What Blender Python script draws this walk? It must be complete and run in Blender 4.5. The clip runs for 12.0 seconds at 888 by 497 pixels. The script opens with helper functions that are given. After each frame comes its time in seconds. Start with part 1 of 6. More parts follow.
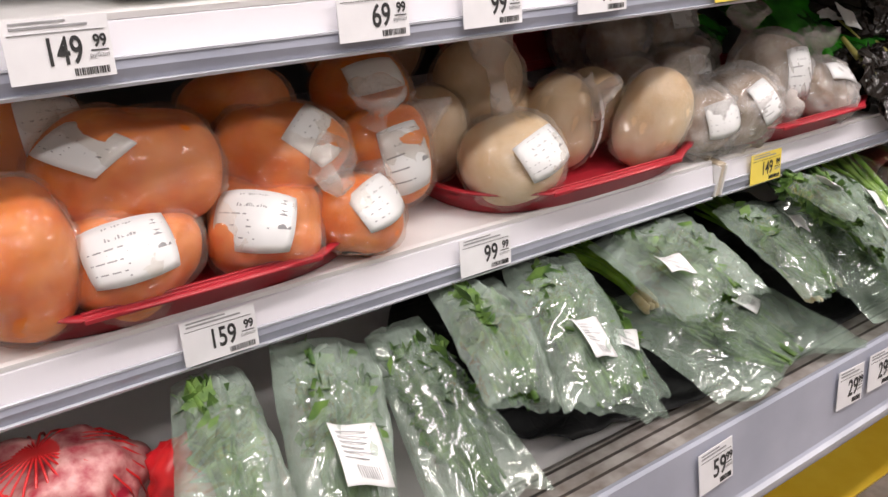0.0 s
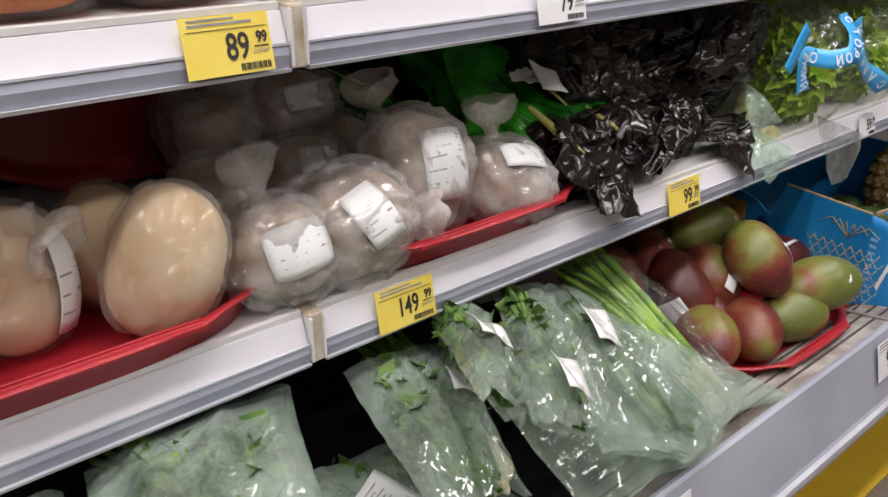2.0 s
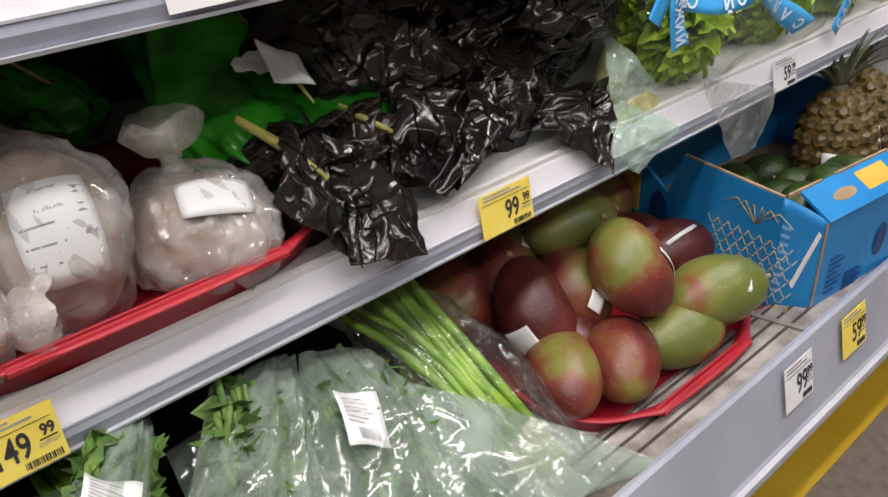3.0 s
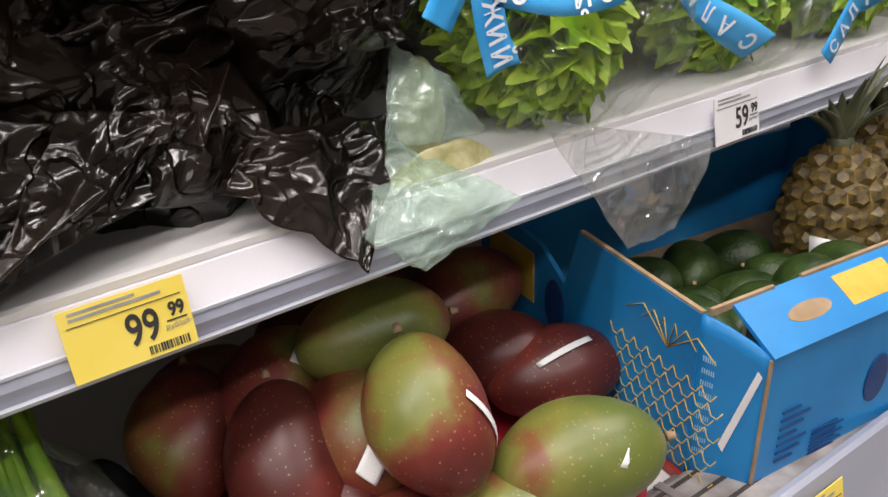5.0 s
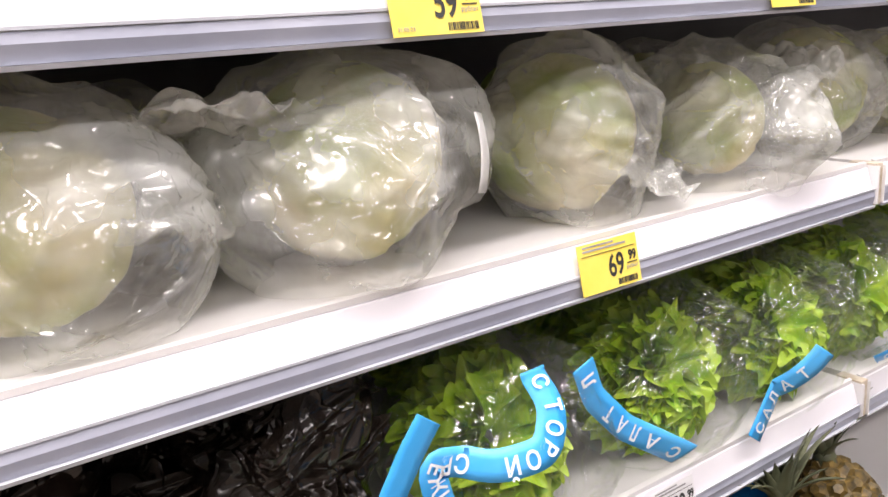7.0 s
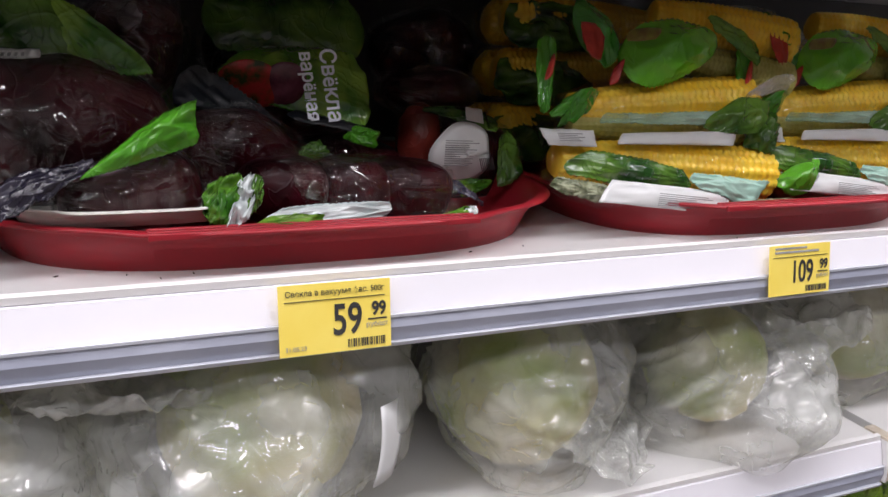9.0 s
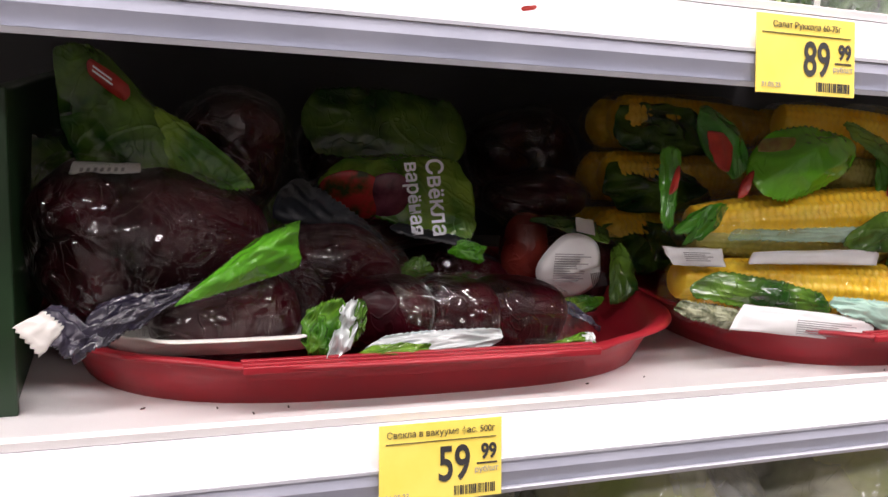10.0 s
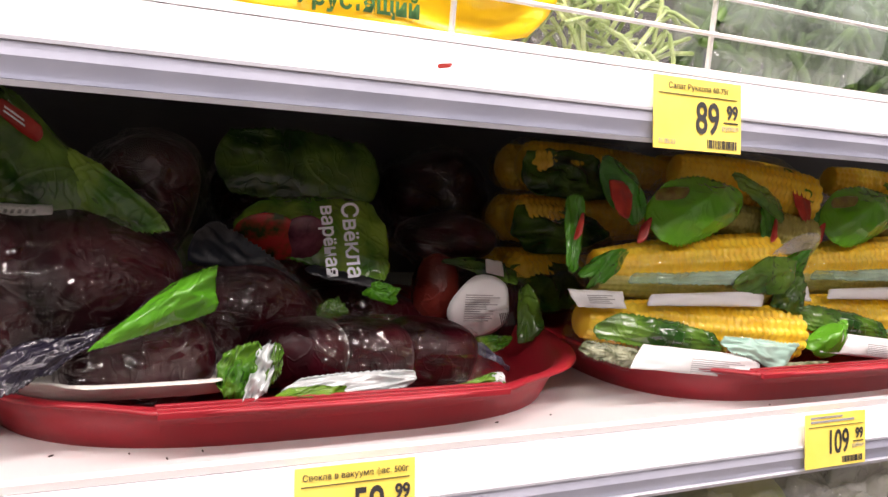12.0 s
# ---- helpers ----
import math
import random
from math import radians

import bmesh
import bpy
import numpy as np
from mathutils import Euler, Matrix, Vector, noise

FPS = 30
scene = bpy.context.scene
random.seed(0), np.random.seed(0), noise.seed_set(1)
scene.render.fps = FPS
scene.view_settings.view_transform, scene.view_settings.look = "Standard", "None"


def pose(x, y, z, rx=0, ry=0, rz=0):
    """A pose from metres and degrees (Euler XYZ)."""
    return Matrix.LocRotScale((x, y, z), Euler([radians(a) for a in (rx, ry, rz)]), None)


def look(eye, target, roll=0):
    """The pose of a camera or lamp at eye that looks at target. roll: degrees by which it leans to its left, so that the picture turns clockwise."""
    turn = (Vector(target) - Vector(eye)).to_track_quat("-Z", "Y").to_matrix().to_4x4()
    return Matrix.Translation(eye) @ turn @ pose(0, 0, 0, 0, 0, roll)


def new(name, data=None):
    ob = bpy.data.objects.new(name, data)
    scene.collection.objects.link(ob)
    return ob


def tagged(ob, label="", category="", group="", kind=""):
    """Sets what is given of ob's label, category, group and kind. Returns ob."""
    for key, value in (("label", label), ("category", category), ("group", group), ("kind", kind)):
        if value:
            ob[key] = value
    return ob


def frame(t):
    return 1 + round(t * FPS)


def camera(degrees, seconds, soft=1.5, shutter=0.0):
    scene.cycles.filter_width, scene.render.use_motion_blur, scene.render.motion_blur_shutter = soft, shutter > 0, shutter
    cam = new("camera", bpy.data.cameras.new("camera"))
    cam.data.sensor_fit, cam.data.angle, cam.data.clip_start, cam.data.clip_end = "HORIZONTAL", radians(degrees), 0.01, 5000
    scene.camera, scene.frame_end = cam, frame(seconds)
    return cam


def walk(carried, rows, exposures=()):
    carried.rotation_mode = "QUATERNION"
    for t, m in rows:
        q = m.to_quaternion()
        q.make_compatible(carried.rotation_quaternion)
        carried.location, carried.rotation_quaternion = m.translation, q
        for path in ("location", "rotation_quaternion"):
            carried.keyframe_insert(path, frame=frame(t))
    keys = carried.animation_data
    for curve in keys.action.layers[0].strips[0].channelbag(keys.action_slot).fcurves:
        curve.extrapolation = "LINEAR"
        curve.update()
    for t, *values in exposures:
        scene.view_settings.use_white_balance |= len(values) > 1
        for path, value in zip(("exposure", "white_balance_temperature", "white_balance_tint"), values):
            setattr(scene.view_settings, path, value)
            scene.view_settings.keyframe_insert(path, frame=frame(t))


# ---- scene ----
cam = camera(55.9, 12.0)
PATH = [
    (0, (0.414, -0.593, 1.08), (1.478, 0.811, 0.132), 3.2),
    (0.5, (0.542, -0.573, 1.083), (1.641, 0.807, 0.141), 3.7),
    (1, (0.618, -0.583, 1.085), (1.712, 0.833, 0.19), 4.5),
    (1.5, (0.756, -0.595, 1.069), (1.873, 0.814, 0.193), 3.4),
    (2, (0.97, -0.544, 1.022), (2.181, 0.827, 0.213), 0.3),
    (2.5, (1.193, -0.492, 1.007), (2.364, 0.856, 0.104), -2.6),
    (3, (1.348, -0.479, 1.018), (2.496, 0.817, 0.016), -2.5),
    (3.5, (1.542, -0.514, 1.048), (2.657, 0.817, 0.056), -1.3),
    (3.7, (1.578, -0.524, 1.054), (2.692, 0.812, 0.067), -0.3),
    (5.3, (1.784, -0.403, 0.886), (2.777, 1.069, -0.034), -2.7),
    (5.5, (1.782, -0.41, 0.902), (2.772, 1.069, -0.011), -2.5),
    (6, (1.769, -0.423, 0.927), (2.784, 1.068, 0.062), -2.0),
    (6.5, (1.786, -0.421, 1.052), (2.808, 1.099, 0.25), -3.0),
    (7, (1.801, -0.468, 1.111), (2.892, 1.128, 0.599), -3.8),
    (7.2, (1.795, -0.457, 1.126), (2.971, 1.102, 0.696), -3.0),
    (8.8, (1.98, -0.476, 1.311), (2.902, 1.174, 0.656), 5.2),
    (9, (1.971, -0.466, 1.322), (2.806, 1.258, 0.745), 4.0),
    (9.5, (1.97, -0.456, 1.34), (2.678, 1.353, 0.863), 4.1),
    (10, (1.967, -0.404, 1.339), (2.652, 1.428, 0.924), 4.0),
    (10.5, (1.976, -0.36, 1.344), (2.711, 1.464, 0.977), 4.3),
    (11, (1.969, -0.37, 1.338), (2.783, 1.424, 0.989), 4.6),
    (11.5, (1.95, -0.39, 1.337), (2.804, 1.388, 1.002), 5.1),
    (12, (1.956, -0.414, 1.35), (2.847, 1.347, 1.023), 5.6),
]
walk(cam, [(t, look(eye, target, roll)) for t, eye, target, roll in PATH], [(0, -0.1, 6600, 16), (2.0, -0.32, 6450, 13), (2.5, -0.32, 6400, 13), (3.5, -0.1, 6500, 13), (5.5, 0.0, 6500, 15), (6.5, 0.45, 6700, 20), (7.2, 0.32, 6450, 17), (8.8, -0.38, 6100, 16), (9.1, -0.36, 6100, 16), (9.5, -0.08, 6300, 18), (10, 0.0, 6500, 20), (10.5, 0.1, 6750, 22), (12, 0.25, 6800, 22)])

# ---- light and exposure ----
world = bpy.data.worlds.new("store_air")
scene.world = world
world.use_nodes = True
world.node_tree.nodes["Background"].inputs[0].default_value = (0.8, 0.9, 1.0, 1)
world.node_tree.nodes["Background"].inputs[1].default_value = 0.05


def area_lamp(name, x, y, z, sx, sy, watts, rx=0.0, colour=(1.0, 0.945, 0.9)):
    data = bpy.data.lights.new(name, "AREA")
    data.shape, data.size, data.size_y, data.energy, data.color = "RECTANGLE", sx, sy, watts, colour
    ob = new(name, data)
    ob.matrix_world = pose(x, y, z, rx, 0, 0)
    return ob


for lx in (-0.6, 1.4, 3.4):
    area_lamp("ceiling_lamp_light", lx, -0.8, 3.09, 1.5, 0.22, 27)
    area_lamp("ceiling_lamp_light", lx, -2.3, 3.09, 1.5, 0.22, 20)
area_lamp("canopy_light", 1.7, -0.06, 1.92, 4.2, 0.05, 25, -8)

# ---- materials ----


def nodes_of(name):
    m = bpy.data.materials.new(name)
    m.use_nodes = True
    n, l = m.node_tree.nodes, m.node_tree.links
    return m, n, l, n["Principled BSDF"]


def mottle(n, l, scale, detail, c1, c2, lo=0.35, hi=0.65, space="Object"):
    tc = n.new("ShaderNodeTexCoord")
    no = n.new("ShaderNodeTexNoise")
    no.inputs["Scale"].default_value, no.inputs["Detail"].default_value = scale, detail
    l.new(tc.outputs[space], no.inputs["Vector"])
    ra = n.new("ShaderNodeValToRGB")
    ra.color_ramp.elements[0].position, ra.color_ramp.elements[1].position = lo, hi
    ra.color_ramp.elements[0].color, ra.color_ramp.elements[1].color = (*c1, 1), (*c2, 1)
    l.new(no.outputs["Fac"], ra.inputs["Fac"])
    return tc, no, ra


def wrinkled(n, l, tc, target, scale, strength, dist=0.002, space="Object"):
    """Thin raised folds that come and go over soft dents, as in creased film."""
    total = None
    for k, (f, width, height) in enumerate(((1.0, 0.05, 1.0), (2.6, 0.045, 0.5))):
        no = n.new("ShaderNodeTexNoise")
        no.inputs["Scale"].default_value, no.inputs["Detail"].default_value, no.inputs["Distortion"].default_value = scale * f, 1.5, 0.7
        mp = n.new("ShaderNodeMapping")
        mp.inputs["Scale"].default_value = (1.0, 0.55, 0.8) if k else (0.6, 1.0, 0.9)
        mp.inputs["Rotation"].default_value, mp.inputs["Location"].default_value = (0.4, 0.5 + k, 0.7), (k * 3.1, 1.7, k * 0.9)
        l.new(tc.outputs[space], mp.inputs["Vector"])
        l.new(mp.outputs["Vector"], no.inputs["Vector"])
        ra = n.new("ShaderNodeValToRGB")
        e = ra.color_ramp.elements
        e[0].position, e[0].color = 0.5 - width, (0, 0, 0, 1)
        e[1].position, e[1].color = 0.5 + width, (0, 0, 0, 1)
        e.new(0.5).color = (height, height, height, 1)
        l.new(no.outputs["Fac"], ra.inputs["Fac"])
        ma = n.new("ShaderNodeMath")
        ma.operation = "MULTIPLY_ADD"
        l.new(no.outputs["Fac"], ma.inputs[0])
        ma.inputs[1].default_value = 2.0 if k == 0 else 0.4
        l.new(ra.outputs["Color"], ma.inputs[2])
        if total is not None:
            ad = n.new("ShaderNodeMath")
            l.new(total, ad.inputs[0])
            l.new(ma.outputs[0], ad.inputs[1])
            total = ad.outputs[0]
        else:
            total = ma.outputs[0]
    bu = n.new("ShaderNodeBump")
    bu.inputs["Strength"].default_value, bu.inputs["Distance"].default_value = strength, dist
    l.new(total, bu.inputs["Height"])
    l.new(bu.outputs["Normal"], target.inputs["Normal"])
    return bu


def bumped(n, l, tc, target, scale, strength, dist=0.002, space="Object", kind="NOISE"):
    if kind == "WRINKLE":
        return wrinkled(n, l, tc, target, scale, strength, dist, space)
    if kind in ("NOISE", "RIDGE"):
        no = n.new("ShaderNodeTexNoise")
        no.inputs["Detail"].default_value = 6 if kind == "NOISE" else 2.5
        if kind == "RIDGE":
            no.noise_type = "RIDGED_MULTIFRACTAL"
            no.inputs["Distortion"].default_value = 0.6
        out = no.outputs["Fac"]
    else:
        no = n.new("ShaderNodeTexVoronoi")
        no.feature = "DISTANCE_TO_EDGE" if kind == "EDGE" else "F1"
        out = no.outputs["Distance"]
    no.inputs["Scale"].default_value = scale
    if kind == "RIDGE":
        mp = n.new("ShaderNodeMapping")
        mp.inputs["Scale"].default_value = (1.0, 0.4, 0.55)
        mp.inputs["Rotation"].default_value = (0.4, 0.5, 0.7)
        l.new(tc.outputs[space], mp.inputs["Vector"])
        l.new(mp.outputs["Vector"], no.inputs["Vector"])
    else:
        l.new(tc.outputs[space], no.inputs["Vector"])
    bu = n.new("ShaderNodeBump")
    bu.inputs["Strength"].default_value, bu.inputs["Distance"].default_value = strength, dist
    l.new(out, bu.inputs["Height"])
    l.new(bu.outputs["Normal"], target.inputs["Normal"])
    return bu


def surface(name, c1, c2=None, rough=0.5, scale=20, bump=0.0, bscale=60, metal=0.0, spec=0.5, lo=0.35, hi=0.65, sub=0.0, coat=0.0, kind="NOISE", dist=0.002):
    m, n, l, p = nodes_of(name)
    tc, no, ra = mottle(n, l, scale, 5, c1, c2 or c1, lo, hi)
    l.new(ra.outputs["Color"], p.inputs["Base Color"])
    p.inputs["Roughness"].default_value, p.inputs["Metallic"].default_value = rough, metal
    p.inputs["Specular IOR Level"].default_value = spec
    p.inputs["Subsurface Weight"].default_value = sub
    p.inputs["Subsurface Radius"].default_value = (0.01, 0.008, 0.004)
    p.inputs["Coat Weight"].default_value = coat
    p.inputs["Coat Roughness"].default_value = 0.08
    if bump:
        bumped(n, l, tc, p, bscale, bump, dist, kind=kind)
    return m


def film(name, tint=(1, 1, 1), haze=0.12, gloss=0.16, rough=0.12, bscale=38, bump=0.9, milk=(0.9, 0.92, 0.92)):
    """Thin plastic film: see-through, a little milky, with sharp wrinkled highlights."""
    m, n, l, p = nodes_of(name)
    n.remove(p)
    tc, no, ra = mottle(n, l, 16, 4, (haze * 0.3,) * 3, (min(1, haze * 1.9),) * 3, 0.3, 0.72)
    tr, di, gl = n.new("ShaderNodeBsdfTransparent"), n.new("ShaderNodeBsdfDiffuse"), n.new("ShaderNodeBsdfGlossy")
    tr.inputs["Color"].default_value, di.inputs["Color"].default_value = (*tint, 1), (*milk, 1)
    gl.inputs["Roughness"].default_value = rough
    gl.inputs["Color"].default_value = (1, 1, 1, 1)
    m1, m2 = n.new("ShaderNodeMixShader"), n.new("ShaderNodeMixShader")
    l.new(ra.outputs["Color"], m1.inputs[0])
    l.new(tr.outputs[0], m1.inputs[1])
    l.new(di.outputs[0], m1.inputs[2])
    lw = n.new("ShaderNodeLayerWeight")
    lw.inputs["Blend"].default_value = 0.25
    mu = n.new("ShaderNodeMath")
    mu.operation = "MULTIPLY_ADD"
    l.new(lw.outputs["Fresnel"], mu.inputs[0])
    mu.inputs[1].default_value, mu.inputs[2].default_value = gloss * 1.6, gloss * 0.45
    l.new(mu.outputs[0], m2.inputs[0])
    l.new(m1.outputs[0], m2.inputs[1])
    l.new(gl.outputs[0], m2.inputs[2])
    bu = bumped(n, l, tc, gl, bscale, bump, 0.004, kind="WRINKLE")
    l.new(bu.outputs["Normal"], lw.inputs["Normal"])
    l.new(m2.outputs[0], n["Material Output"].inputs["Surface"])
    return m


def lamp_glow(name, strength):
    m, n, l, p = nodes_of(name)
    p.inputs["Emission Color"].default_value = (1, 0.98, 0.95, 1)
    p.inputs["Emission Strength"].default_value = strength
    p.inputs["Base Color"].default_value = (0.9, 0.9, 0.9, 1)
    return m


def mango_skin(name, ripe):
    m, n, l, p = nodes_of(name)
    tc = n.new("ShaderNodeTexCoord")
    oi = n.new("ShaderNodeObjectInfo")
    add = n.new("ShaderNodeVectorMath")
    l.new(tc.outputs["Object"], add.inputs[0])
    l.new(oi.outputs["Location"], add.inputs[1])
    no = n.new("ShaderNodeTexNoise")
    no.inputs["Scale"].default_value, no.inputs["Detail"].default_value = 10, 7
    l.new(add.outputs[0], no.inputs["Vector"])
    ma = n.new("ShaderNodeMath")
    ma.operation = "MULTIPLY_ADD"
    l.new(oi.outputs["Random"], ma.inputs[0])
    ma.inputs[1].default_value = 0.12
    st = n.new("ShaderNodeMath")
    st.operation = "MULTIPLY_ADD"
    l.new(no.outputs["Fac"], st.inputs[0])
    st.inputs[1].default_value, st.inputs[2].default_value = 1.9, -0.22 + ripe
    l.new(st.outputs[0], ma.inputs[2])
    ra = n.new("ShaderNodeValToRGB")
    e = ra.color_ramp.elements
    e[0].position, e[0].color = 0.3, (0.12, 0.15, 0.03, 1)
    e[1].position, e[1].color = 0.98, (0.09, 0.017, 0.014, 1)
    for pos, c in ((0.5, (0.19, 0.19, 0.04)), (0.62, (0.2, 0.085, 0.03)), (0.74, (0.17, 0.03, 0.022))):
        k = e.new(pos)
        k.color = (*c, 1)
    l.new(ma.outputs[0], ra.inputs["Fac"])
    sp = n.new("ShaderNodeTexVoronoi")
    sp.inputs["Scale"].default_value = 190
    l.new(tc.outputs["Object"], sp.inputs["Vector"])
    lt = n.new("ShaderNodeMath")
    lt.operation = "LESS_THAN"
    lt.inputs[1].default_value = 0.16
    l.new(sp.outputs["Distance"], lt.inputs[0])
    sc = n.new("ShaderNodeMath")
    sc.operation = "MULTIPLY"
    sc.inputs[1].default_value = 0.3
    l.new(lt.outputs[0], sc.inputs[0])
    mx = n.new("ShaderNodeMix")
    mx.data_type = "RGBA"
    l.new(sc.outputs[0], mx.inputs["Factor"])
    l.new(ra.outputs["Color"], mx.inputs["A"])
    mx.inputs["B"].default_value = (0.55, 0.42, 0.2, 1)
    l.new(mx.outputs["Result"], p.inputs["Base Color"])
    p.inputs["Roughness"].default_value = 0.36
    bumped(n, l, tc, p, 60, 0.14)
    return m


def tiled_floor():
    m, n, l, p = nodes_of("floor_tiles")
    tc, no, ra = mottle(n, l, 9, 6, (0.36, 0.29, 0.22), (0.48, 0.4, 0.31))
    l.new(ra.outputs["Color"], p.inputs["Base Color"])
    p.inputs["Roughness"].default_value = 0.32
    bumped(n, l, tc, p, 40, 0.05)
    return m


